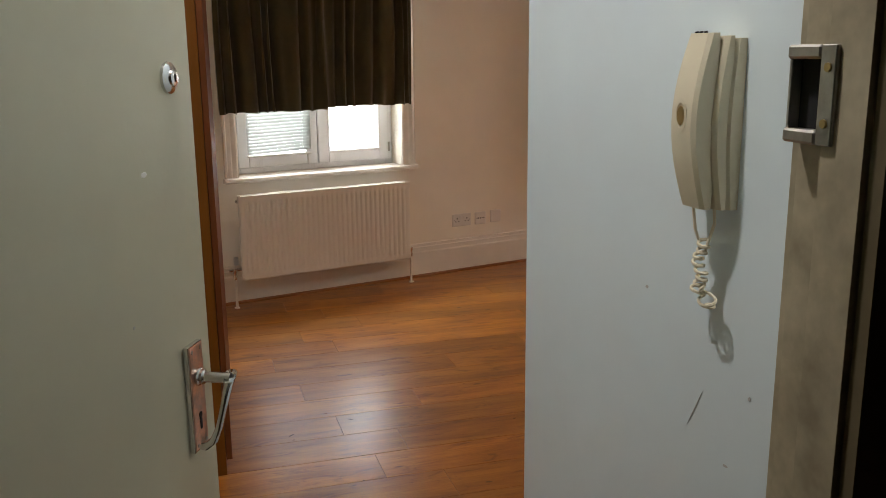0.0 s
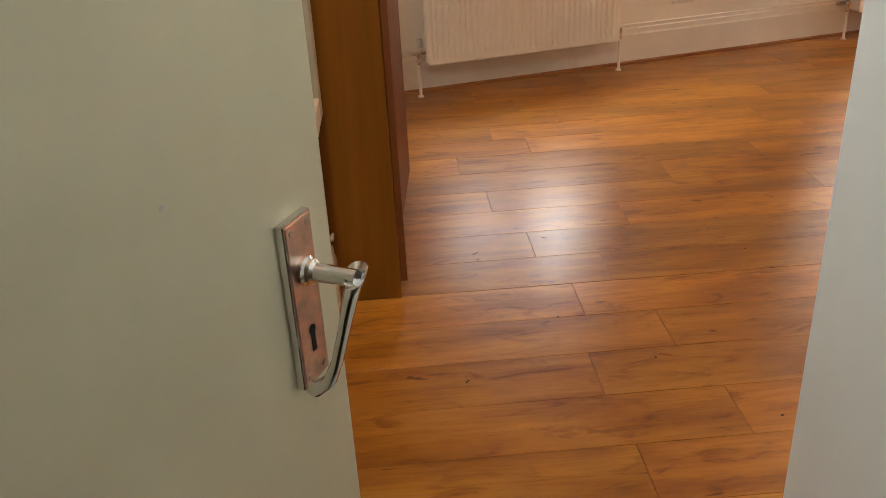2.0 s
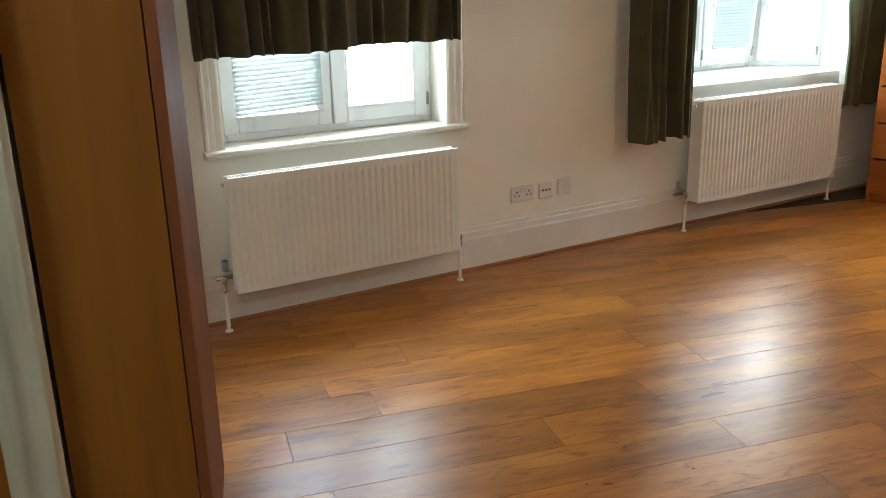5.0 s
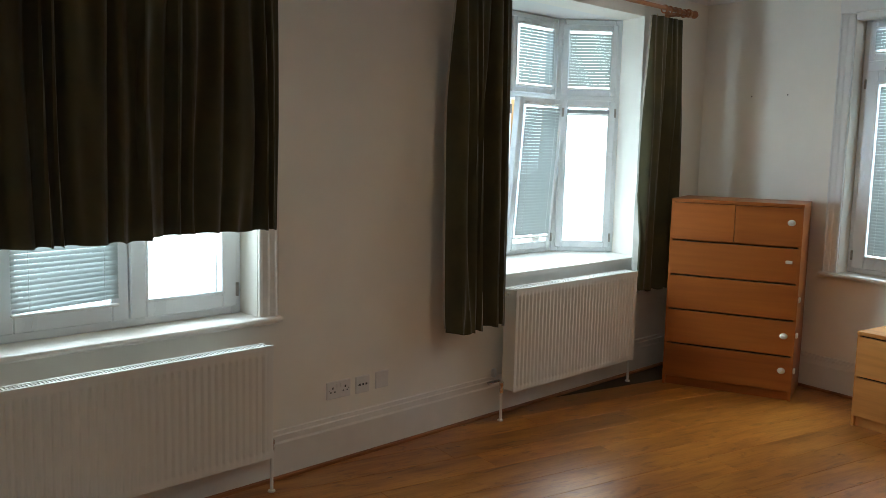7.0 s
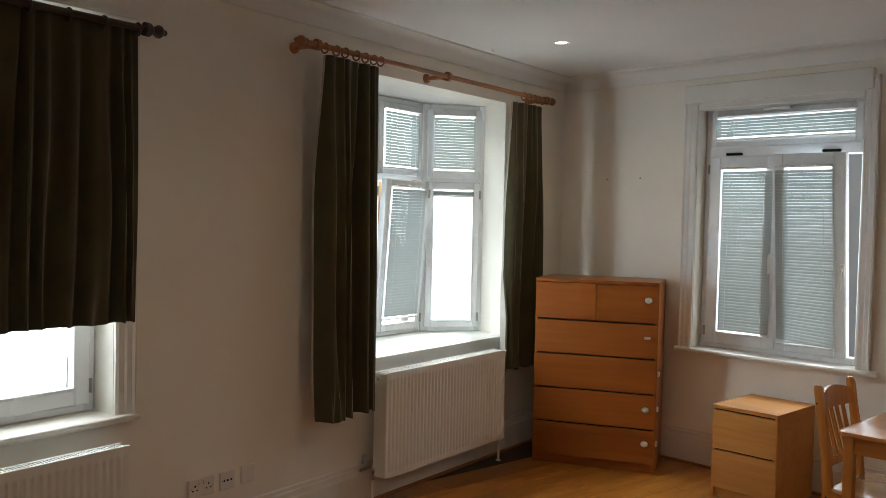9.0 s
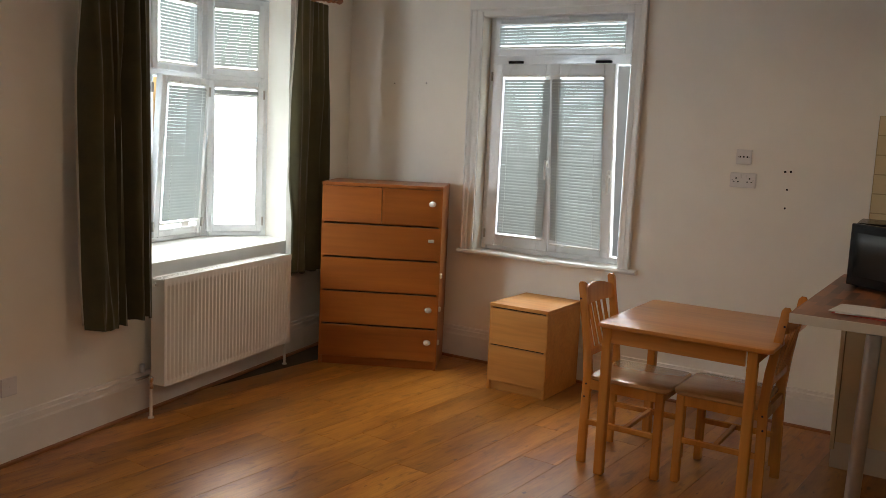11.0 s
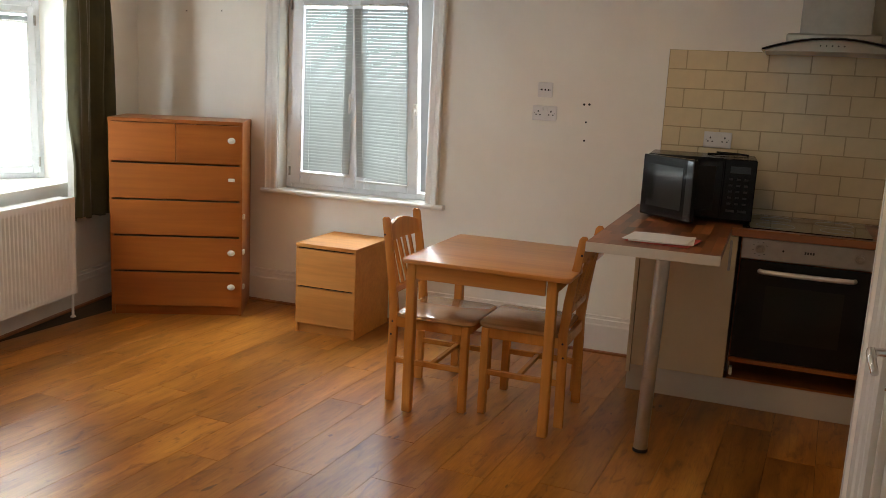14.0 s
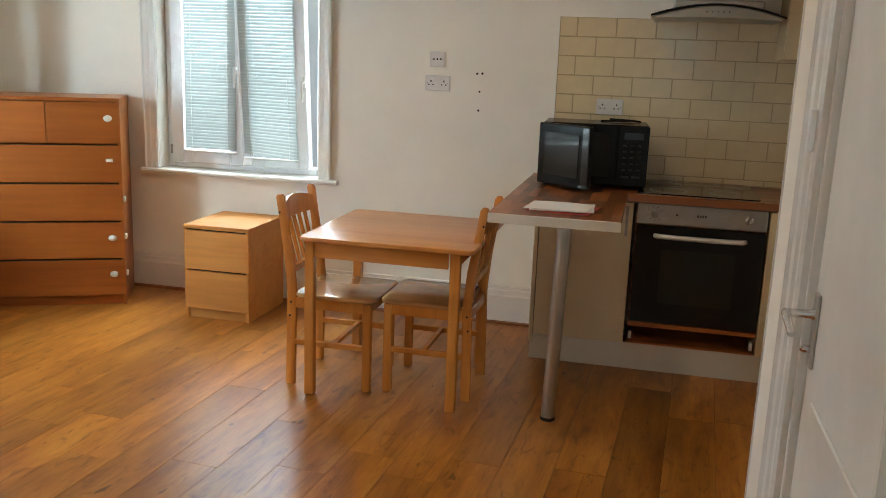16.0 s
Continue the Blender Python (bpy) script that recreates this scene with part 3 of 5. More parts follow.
def blind(m, w, z0, z1, label, pitch=0.0198, tilt=32, raised=False, sag=0.0):
    """A venetian blind clipped to a sash, in the sash's frame, hung just before the glass."""
    t = thing("venetian_blind", m, label, "blind", "blinds at the windows")
    part("headrail", box(0, w, -0.012, 0.012, z1 - 0.009, z1, 0.002), white_plastic, t)
    for k in range(5):
        x = w * (0.1 + 0.2 * k)
        part("clip", box(x - 0.006, x + 0.006, -0.014, 0.014, z1 - 0.002, z1 + 0.006, 0.001), white_plastic, t)
    bm = bmesh.new()
    n = 4 if raised else int((z1 - z0 - 0.04) / pitch)
    for k in range(n):
        step = 0.006 if raised else pitch
        z = z1 - 0.034 - k * step
        lean = tilt + 1.2 * math.sin(k * 1.7)
        own = bmesh.new()
        half = 0.0108
        vs = []
        for x in (0.002, w - 0.002):
            for a, lift in ((-1, 0), (-0.35, 0.0022), (0.35, 0.0022), (1, 0)):
                dz = sag * (x / w - 0.5) * 2 * (k / max(1, n)) ** 4
                vs.append(own.verts.new((x, a * half * math.cos(radians(lean)), z + dz + a * half * math.sin(radians(lean)) + lift)))
        for j in range(3):
            own.faces.new((vs[j], vs[j + 1], vs[4 + j + 1], vs[4 + j]))
        join(bm, own)
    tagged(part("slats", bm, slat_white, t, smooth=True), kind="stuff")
    low = z1 - 0.034 - n * (0.006 if raised else pitch)
    b = box(0, w, -0.011, 0.011, low - 0.012, low, 0.003)
    part("bottom_rail", b, white_plastic, t)
    for x in (w * 0.15, w * 0.85):
        for y in (-0.014, 0.014):
            part("ladder_cord", rod((x, y, low), (x, y, z1 - 0.02), 0.0007, seg=5), white_plastic, t)
    if not raised:
        part("cord", tube([(w * 0.2, -0.015, low), (w * 0.2 - 0.012, -0.02, low - 0.03), (w * 0.2 - 0.018, -0.022, low - 0.055)], 0.0012, 5), white_plastic, t)
    return t


def moved(m, x=0.0, y=0.0, z=0.0, rx=0.0, ry=0.0, rz=0.0):
    return m @ pose(x, y, z, rx, ry, rz)


def outer_frame(parent, x0, x1, z0, z1, y0, y1, bar=0.05):
    bm = frame_bars(x1 - x0, z0, z1, bar, y0, y1)
    bmesh.ops.translate(bm, vec=(x0, 0, 0), verts=bm.verts)
    return part("window_frame", bm, upvc, parent)


def casing(parent, x0, x1, z0, z1, width, mat):
    """A moulded architrave round an opening on the room side (y < 0)."""
    prof = [(0.0, 0.0), (0.0, -0.014), (0.012, -0.02), (width * 0.45, -0.02), (width * 0.55, -0.026), (width * 0.8, -0.030), (width * 0.9, -0.038), (width, -0.036), (width, 0.0)]
    for side in (-1, 1):
        x = x0 if side < 0 else x1
        own = bmesh.new()
        lower = [own.verts.new((x + side * o, y, z0)) for o, y in prof]
        upper = [own.verts.new((x + side * o, y, z1 + o)) for o, y in prof]
        n = len(prof)
        for k in range(n):
            own.faces.new((lower[k], lower[(k + 1) % n], upper[(k + 1) % n], upper[k]))
        own.faces.new(lower)
        own.faces.new(upper)
        part("architrave", own, mat, parent)
    own = bmesh.new()
    a = [own.verts.new((x0 - o, y, z1 + o)) for o, y in prof]
    b = [own.verts.new((x1 + o, y, z1 + o)) for o, y in prof]
    n = len(prof)
    for k in range(n):
        own.faces.new((a[k], a[(k + 1) % n], b[(k + 1) % n], b[k]))
    own.faces.new(a)
    own.faces.new(b)
    part("architrave", own, mat, parent)


def sill_board(parent, x0, x1, y0, y1, z0, z1, mat):
    prof = [(y1, z0), (y0 + 0.012, z0), (y0 + 0.003, z0 + 0.006), (y0, (z0 + z1) / 2), (y0 + 0.004, z1 - 0.005), (y0 + 0.014, z1), (y1, z1)]
    part("window_sill", prism(prof, x0, x1), mat, parent)


# window behind the closed curtain
w1 = thing("window_1", NORTH, "white plastic casement window behind olive curtains", "window", kind="structure")
outer_frame(w1, 1.472, 2.553, 0.765, 2.318, 0.13, 0.20)
part("mullion", box(2.00, 2.045, 0.135, 0.195, 0.81, 2.27, 0.004), upvc, w1)
sash(w1, pose(1.505, 0.112, 0), 0.515, 0.80, 2.28, 0.07, hinges=())
sash(w1, pose(2.025, 0.108, 0, 0, 0, 0), 0.495, 0.80, 2.28, 0.07, hinges=((0.49, 0.88),))
casing(w1, 1.468, 2.557, 0.76, 2.322, 0.085, skirting_paint)
sill_board(w1, 1.375, 2.655, -0.055, 0.17, 0.735, 0.765, skirting_paint)
blind(NORTH @ pose(1.56, 0.095, 0), 0.41, 0.865, 2.22, "pale grey venetian blind, lowered, hanging half seen below the curtain", tilt=55, sag=0.01)

# bay window
w2 = thing("window_2", NEAR, "white canted bay window with deep sill ledge", "window", kind="structure")
bay = [(4.02, 0.25), (4.30, 0.55), (5.28, 0.55), (5.605, 0.25)]
part("reveal", prism([(5.528, 0.032), (5.602, 0.252), (5.66, 0.252), (5.619, 0.032)], 0.815, 2.412, axis="Z"), wall_paint, w2)
part("window_sill", prism([(4.005, 0.0), (4.02, 0.0), (5.535, 0.0), (5.60, 0.25), (5.68, 0.27), (5.33, 0.64), (4.26, 0.64), (3.94, 0.27), (4.022, 0.25)], 0.785, 0.815, axis="Z"), gloss_white, w2)
part("sill_apron", prism([(4.03, 0.035), (5.53, 0.035), (5.53, 0.018), (4.03, 0.018)], 0.70, 0.785, axis="Z"), gloss_white, w2)
part("soffit", prism([(4.02, 0.249), (5.62, 0.249), (5.76, 0.25), (5.36, 0.66), (4.24, 0.66), (3.86, 0.25)], 2.41, 2.55, axis="Z"), ceiling_paint, w2)
# unseen block below the bay, added to stop light leaking in
part("bay_leak_block", prism([(3.94, 0.26), (5.68, 0.26), (5.33, 0.62), (4.26, 0.62)], -0.3, 0.78, axis="Z"), render_white, w2)
for n, (p, q) in enumerate(zip(bay, bay[1:])):
    d = Vector((q[0] - p[0], q[1] - p[1], 0))
    L = d.length
    fm = pose(p[0], p[1], 0, 0, 0, math.degrees(math.atan2(d.y, d.x)))
    g = part("facet_frame", frame_bars(L, 0.815, 2.408, 0.05, 0.0, 0.07), upvc, w2, m=fm)
    part("transom", box(0.045, L - 0.045, -0.004, 0.072, 1.85, 1.905, 0.006), upvc, g)
    lights = [(0.03, L / 2 - 0.005), (L / 2 + 0.005, L - 0.03)] if n == 1 else [(0.03, L - 0.03)]
    if n == 1:
        part("mullion", box(L / 2 - 0.03, L / 2 + 0.03, 0.0, 0.07, 0.86, 2.36, 0.005), upvc, g)
    for k, (a, b) in enumerate(lights):
        tilt = -4 if (n == 1 and k == 1) else 0
        sash(g, pose(a, -0.018, 1.85 * 0, 0, 0, 0) @ Matrix.Translation((0, 0, 0.84)) @ Matrix.Rotation(radians(-tilt), 4, "X") @ Matrix.Translation((0, 0, -0.84)),
             b - a, 0.845, 1.865, 0.045, 0.05, hinges=((b - a - 0.004, 0.92), (b - a - 0.004, 1.78)))
        sash(g, pose(a, -0.012, 0), b - a, 1.892, 2.375, 0.042, 0.05)
        base = NEAR @ fm
        blind(base @ pose(a + 0.045, -0.026, 0), b - a - 0.09, 1.93, 2.335, "pale grey venetian blind in a bay top light", tilt=66)
        if n != 1:
            blind(base @ pose(a + 0.045, -0.03, 0), b - a - 0.09, 0.90, 1.83, "venetian blind raised to its headrail in the bay", raised=True)
        else:
            blind(base @ Matrix.Translation((a + 0.045, -0.03, 0.84)) @ Matrix.Rotation(radians(-tilt), 4, "X") @ Matrix.Translation((0, 0, -0.84)),
                  b - a - 0.09, 0.93, 1.825, "pale grey venetian blind, lowered, in the bay window", tilt=58)

# window in the east wall
w3 = thing("window_3", EAST, "white plastic window with tilted casement and top light", "window", kind="structure")
outer_frame(w3, 0.127, 1.188, 0.785, 2.398, 0.10, 0.17, 0.045)
part("transom", box(0.165, 1.15, 0.085, 0.175, 2.055, 2.125, 0.006), upvc, w3)
part("mullion", box(0.635, 0.672, 0.11, 0.165, 0.82, 2.06, 0.004), upvc, w3)
sash(w3, pose(0.16, 0.088, 0), 0.49, 0.815, 2.065, 0.082, handle=(0.46, 1.42), hinges=((0.004, 0.90), (0.004, 1.98)))
TILT = Matrix.Translation((0.655, 0.082, 0.82)) @ Matrix.Rotation(radians(5.5), 4, "X") @ Matrix.Translation((0, 0, -0.82))
sash(w3, TILT, 0.445, 0.82, 2.06, 0.07, handle=(0.43, 1.36))
sash(w3, pose(0.165, 0.09, 0), 0.985, 2.115, 2.365, 0.045)
part("trickle_vent", box(0.29, 0.40, 0.068, 0.088, 2.065, 2.083, 0.003), black_plastic, w3)
part("trickle_vent", box(0.92, 1.03, 0.068, 0.088, 2.065, 2.083, 0.003), black_plastic, w3)
part("fanlight_catch", box(0.54, 0.72, 0.055, 0.09, 2.345, 2.365, 0.006), upvc, w3)
casing(w3, 0.122, 1.193, 0.785, 2.402, 0.085, gloss_white)
bm = box(0.034, 1.245, -0.043, -0.004, 2.41, 2.53, 0.004)
part("head_board", bm, gloss_white, w3)
part("pelmet", box(0.125, 1.19, -0.012, 0.06, 2.37, 2.46, 0.004), gloss_white, w3)
sill_board(w3, 0.02, 1.325, -0.055, 0.14, 0.755, 0.785, gloss_white)
part("fixing_hole", rod((1.135, -0.034, 2.445), (1.135, -0.028, 2.445), 0.006, seg=10), black_gap, w3)
blind(EAST @ pose(0.266, 0.074, 0), 0.352, 0.885, 1.985, "pale grey venetian blind, lowered, in the east casement", tilt=64)
blind(EAST @ TILT @ pose(0.022, -0.014, 0), 0.362, 0.862, 1.985, "pale grey venetian blind on the tilted casement, bottom bent", tilt=58, sag=-0.015)
blind(EAST @ pose(0.21, 0.074, 0), 0.90, 2.155, 2.33, "short venetian blind in the top light", tilt=66)

# ---- radiators ----


def radiator(m, w, h, depth, gap, fins, label, cap):
    """Base at the floor on the wall line; x along the wall, the room at y < 0. z0 is its lower edge."""
    r = thing("radiator", m, label, "radiator", "panel radiators below the windows")
    y1, y0 = -gap, -gap - depth
    # front panel with vertical pressed flutes
    own = bmesh.new()
    step = (w - 0.05) / fins
    xs = [0.0, 0.012]
    ys = [y0 + 0.008, y0 + 0.004]
    for k in range(fins):
        x = 0.025 + k * step
        for a, d in ((0.04, 0.010), (0.26, -0.0005), (0.62, -0.0005), (0.84, 0.010)):
            xs.append(x + a * step)
            ys.append(y0 + d)
    xs += [w - 0.012, w]
    ys += [y0 + 0.004, y0 + 0.008]
    rows = []
    levels = [(0.0, 0.012, 0), (0.006, 0.002, 0), (0.03, 0.0, 0), (0.045, 0.0, 1), (h - 0.045, 0.0, 1), (h - 0.03, 0.0, 0), (h - 0.006, 0.002, 0), (h, 0.012, 0)]
    for z, back, flute in levels:
        rows.append([own.verts.new((x, (y if flute else y0 + 0.004) + back, z)) for x, y in zip(xs, ys)])
    for a, b in zip(rows, rows[1:]):
        for k in range(len(xs) - 1):
            own.faces.new((a[k], a[k + 1], b[k + 1], b[k]))
    part("front_panel", own, radiator_paint, r, smooth=True)
    part("back_panel", box(0.004, w - 0.004, y1 - 0.012, y1, 0.004, h - 0.004, 0.003), radiator_paint, r)
    if cap:
        for x in (0.0, w - 0.006):
            part("side_panel", box(x, x + 0.006, y0 + 0.006, y1 - 0.004, 0.01, h - 0.004, 0.002), radiator_paint, r)
    else:
        part("core", box(0.03, w - 0.03, y0 + 0.012, y1 - 0.012, 0.02, h - 0.025), radiator_paint, r)
    grille = bmesh.new()
    n = int((w - 0.02) / 0.014)
    for k in range(n):
        x = 0.012 + k * (w - 0.024) / n
        box(x, x + 0.006, y0 + 0.012, y1 - 0.012, h - 0.006, h - 0.001, bm=grille)
    box(0.002, w - 0.002, y0 + 0.004, y0 + 0.016, h - 0.008, h + 0.001, bm=grille)
    box(0.002, w - 0.002, y1 - 0.016, y1 - 0.004, h - 0.008, h + 0.001, bm=grille)
    part("top_grille", grille, radiator_paint, r)
    yc = -0.09
    part("air_vent", turned([(0.012, 0), (0.012, 0.004), (0.007, 0.006), (0.007, 0.010)], pose(0.001, yc, h - 0.035, 0, -90, 0), 12), chrome, r, smooth=True)
    for x, sgn in ((-0.035, 1), (w + 0.035, -1)):
        v = part("valve", turned([(0.011, 0.0), (0.013, 0.02), (0.010, 0.03), (0.014, 0.045), (0.014, 0.06), (0.009, 0.065)], pose(x, yc, 0.0), 12), chrome, r, smooth=True)
        part("tail", rod((0, 0, 0.035), (sgn * 0.045, 0, 0.035), 0.009, seg=10), chrome, v, smooth=True)
        part("valve_cap", turned([(0.011, 0.065), (0.015, 0.07), (0.015, 0.105), (0.012, 0.112)], ID, 12), white_plastic, v, smooth=True)
    for x in (w * 0.2, w * 0.8):
        part("wall_bracket", box(x - 0.015, x + 0.015, y1, 0.034, 0.05, h - 0.08, 0.002), radiator_paint, r)
    return r


def pipes(m, xs, z, y):
    for x in xs:
        bm = rod((x, y, 0.003), (x, y, z + 0.01), 0.008, seg=10)
        turned([(0.017, 0.0), (0.016, 0.006), (0.009, 0.01)], pose(x, y, 0.002), 12, bm)
        solid("radiator_pipe", bm, radiator_paint, "white-painted radiator pipe rising from the floor", "pipe", m=m, smooth=True, group="radiator pipes")


radiator(NEAR @ pose(1.412, 0, 0.178), 1.10, 0.50, 0.075, 0.088, 33, "white finned panel radiator below the curtained window", False)
pipes(NEAR, (1.377, 2.547), 0.178, -0.09)
radiator(NEAR @ pose(4.105, 0, 0.165), 1.21, 0.59, 0.10, 0.055, 36, "white finned double panel radiator below the bay window", True)
pipes(NEAR, (4.07, 5.35), 0.165, -0.09)

# ---- curtains and poles ----


def curtain(m, x0, x1, z0, z1, folds, depth, seed, label, top_pinch=0.8, flare=1.0, hem=0.0):
    """A hanging curtain: x along the pole, folds in y; gathered at the top."""
    rnd = random.Random(seed)
    t = thing("curtain", m, label, "curtain", "olive curtains")
    nx, nz = folds * 14, 30
    ph = [rnd.uniform(-0.5, 0.5) for _ in range(folds + 2)]
    amp = [rnd.uniform(0.25, 1.6) for _ in range(folds + 2)]
    wob = [(rnd.uniform(0.12, 0.3), rnd.uniform(0, 6.28), n) for n in (1, 2, 3)]

    def place(i, j):
        a, h = i / nx, j / nz
        k = a * folds + sum(w * math.sin(2 * math.pi * n * a + f + 0.5 * h) for w, f, n in wob)
        k += 0.11 * math.sin(4.4 * h + 6.0 * a + seed) * (1 - 0.5 * h) + 0.03 * math.sin(9.0 * h - 11.0 * a + 2 * seed)
        k = min(folds, max(0.0, k))
        n0 = int(min(folds, k))
        am = amp[n0] * (1 - (k - n0)) + amp[min(folds + 1, n0 + 1)] * (k - n0)
        wave = math.sin(2 * math.pi * k + ph[n0] * h)
        swell = (0.45 + 0.55 * min(1, (1 - h) * 3)) if h > 0.66 else 1.0
        mid = (x0 + x1) / 2
        width = (x1 - x0) * (top_pinch + (flare - top_pinch) * min(1, (1 - h) * 1.6))
        drift = 0.012 * math.sin(2.1 * h + seed) * (1 - h)
        return Vector((mid + (a - 0.5) * width + 0.3 * depth * math.cos(2 * math.pi * k) * am * 0.5 + drift,
                       depth * wave * am * swell * (0.65 + 0.35 * (1 - h)),
                       z0 + (z1 - z0) * h - hem * math.sin(k * 2 * math.pi + 1) * (1 - h)))

    for name, off, mat, nm in (("cloth", -0.0, curtain_cloth, ""), ("lining", 0.014, lining_cloth, "pale cotton lining")):
        own = bmesh.new()
        lo = 0 if off == 0 else 1
        grid = [[own.verts.new(place(i, j) + Vector((0, off, 0.0 if lo == 0 or j else 0.02))) for i in range(nx + 1)] for j in range(nz + 1)]
        for j in range(nz):
            for i in range(nx):
                own.faces.new((grid[j][i], grid[j][i + 1], grid[j + 1][i + 1], grid[j + 1][i]))
        ext = bmesh.ops.extrude_face_region(own, geom=own.faces[:])
        bmesh.ops.translate(own, vec=(0, 0.003, 0), verts=[v for v in ext["geom"] if isinstance(v, bmesh.types.BMVert)])
        part(name, own, mat, t, nm, smooth=True)
    tape = bmesh.new()
    prev = [place(i, nz) for i in range(nx + 1)]
    tube([p + Vector((0, 0.014, -0.03)) for p in prev[::3]], 0.004, 5, tape)
    part("heading_tape", tape, lining_cloth, t)
    for k in range(folds):
        p = place(int((k + 0.5) * 14), nz)
        part("hook", rod((p.x, p.y + 0.008, z1 - 0.05), (p.x, 0.008, z1 + 0.012), 0.0018, seg=6), brass, t)
    return t


def curtain_pole(m, x0, x1, rings, brackets, mat, label, r=0.014):
    t = thing("curtain_pole", m, label, "curtain pole", "wooden curtain poles")
    part("pole", rod((x0 + 0.05, 0, 0), (x1 - 0.05, 0, 0), r, seg=16), mat, t, smooth=True)
    for x, a in ((x0 + 0.05, -90), (x1 - 0.05, 90)):
        prof = [(0.016, -0.004), (0.02, 0.0), (0.014, 0.008), (0.018, 0.014), (0.027, 0.03), (0.026, 0.042), (0.016, 0.054), (0.010, 0.060), (0.013, 0.066), (0.006, 0.074)]
        part("finial", turned(prof, pose(x, 0, 0, 0, a, 0), 16), mat, t, smooth=True)
    for x in brackets:
        b = turned([(0.03, 0.0), (0.028, 0.012), (0.014, 0.02), (0.013, 0.10), (0.02, 0.13)], pose(x, 0.163, 0, 90, 0, 0), 14)
        own = bmesh.new()
        for k in range(20):
            a = 2 * math.pi * k / 20
            rod((x - 0.012, 0.022 * math.cos(a), 0.022 * math.sin(a)), (x + 0.012, 0.022 * math.cos(a), 0.022 * math.sin(a)), 0.006, seg=6, bm=own)
        join(b, own)
        part("bracket", b, mat, t, smooth=True)
    for k, x in enumerate(rings):
        pts = [(x + 0.003 * math.sin(k * 2.3), 0.024 * math.cos(2 * math.pi * q / 16), -0.008 + 0.024 * math.sin(2 * math.pi * q / 16)) for q in range(17)]
        part("ring", tube(pts, 0.005, 6), mat, t, smooth=True)
    return t


curtain(NEAR @ pose(0, -0.115, 0), 1.335, 1.98, 1.15, 2.345, 7, 0.032, 3, "dark olive curtain, drawn closed, hanging short of the sill", 0.96, 1.0, 0.006)
curtain(NEAR @ pose(0, -0.10, 0), 1.95, 2.575, 1.165, 2.345, 7, 0.032, 5, "dark olive curtain, drawn closed, with an even hem", 0.96, 1.0, 0.004)
curtain_pole(NEAR @ pose(0, -0.13, 2.342), 1.22, 2.655, [1.36 + 0.148 * k for k in range(9)], (1.29, 2.585), rod_dark, "dark wooden curtain pole with turned finials")
curtain(NEAR @ pose(0, -0.12, 0), 3.605, 4.035, 0.565, 2.41, 4, 0.075, 21, "olive green curtain, drawn open beside the bay", 0.9, 0.98, 0.01)
curtain(NEAR @ pose(0, -0.10, 0), 5.415, 5.79, 0.60, 2.40, 3, 0.055, 11, "olive green curtain with pale lining, drawn open", 0.92, 1.05, 0.01)
curtain_pole(NEAR @ pose(0, -0.13, 2.447), 3.42, 5.89, [3.60, 3.68, 3.75, 3.83, 3.90, 3.97, 4.02, 5.50, 5.56, 5.62, 5.68, 5.74], (3.545, 4.63, 5.80), rod_wood, "reddish wooden curtain pole with turned finials")

# ---- sockets and wall plates ----


def wall_plate(m, w, h, kind, label):
    """Plate on a wall; x along, y < 0 into the room, centred."""
    t = thing("wall_socket" if kind != "blank" else "blanking_plate", m, label, "socket" if kind != "blank" else "wall plate", "electric wall plates")
    part("plate", box(-w / 2, w / 2, -0.010, 0.0, -h / 2, h / 2, 0.003), socket_plastic, t)
    def pins(cx):
        bm = bmesh.new()
        box(cx - 0.0035, cx + 0.0035, -0.0115, -0.0095, 0.006, 0.016, bm=bm)
        box(cx - 0.016, cx - 0.008, -0.0115, -0.0095, -0.012, -0.006, bm=bm)
        box(cx + 0.008, cx + 0.016, -0.0115, -0.0095, -0.012, -0.006, bm=bm)
        part("pin_slots", bm, black_gap, t)
    if kind == "double":
        for cx in (-0.038, 0.038):
            pins(cx)
            part("rocker", box(cx * 0.35 - 0.006, cx * 0.35 + 0.006, -0.014, -0.009, 0.012, 0.032, 0.001), socket_plastic, t)
    elif kind == "single":
        bm = bmesh.new()
        for cx in (-0.02, 0.0, 0.02):
            box(cx - 0.004, cx + 0.004, -0.0115, -0.0095, -0.004, 0.006, bm=bm)
        part("pin_slots", bm, black_gap, t)
    for cx in ((-w / 2 + 0.014, w / 2 - 0.014) if kind != "blank" else (0.0,)):
        part("screw", rod((cx, -0.0115, 0), (cx, -0.009, 0), 0.003, seg=8), steel_dull if kind != "blank" else socket_plastic, t)
    return t


wall_plate(NORTH @ pose(3.008, 0, 0.354), 0.146, 0.086, "double", "white plastic double wall socket above the skirting")
wall_plate(NORTH @ pose(3.158, 0, 0.352), 0.088, 0.086, "single", "white plastic aerial wall plate above the skirting")
wall_plate(NORTH @ pose(3.284, 0, 0.356), 0.086, 0.086, "blank", "white plastic blanking plate above the skirting")
wall_plate(EAST @ pose(1.914, 0, 1.521), 0.088, 0.086, "single", "white plastic aerial wall plate on the bare wall")
wall_plate(EAST @ pose(1.919, 0, 1.387), 0.146, 0.086, "double", "white plastic double wall socket on the bare wall")
wall_plate(EAST @ pose(2.90, -0.009, 1.300), 0.146, 0.086, "double", "white plastic double socket on the tiled splashback")
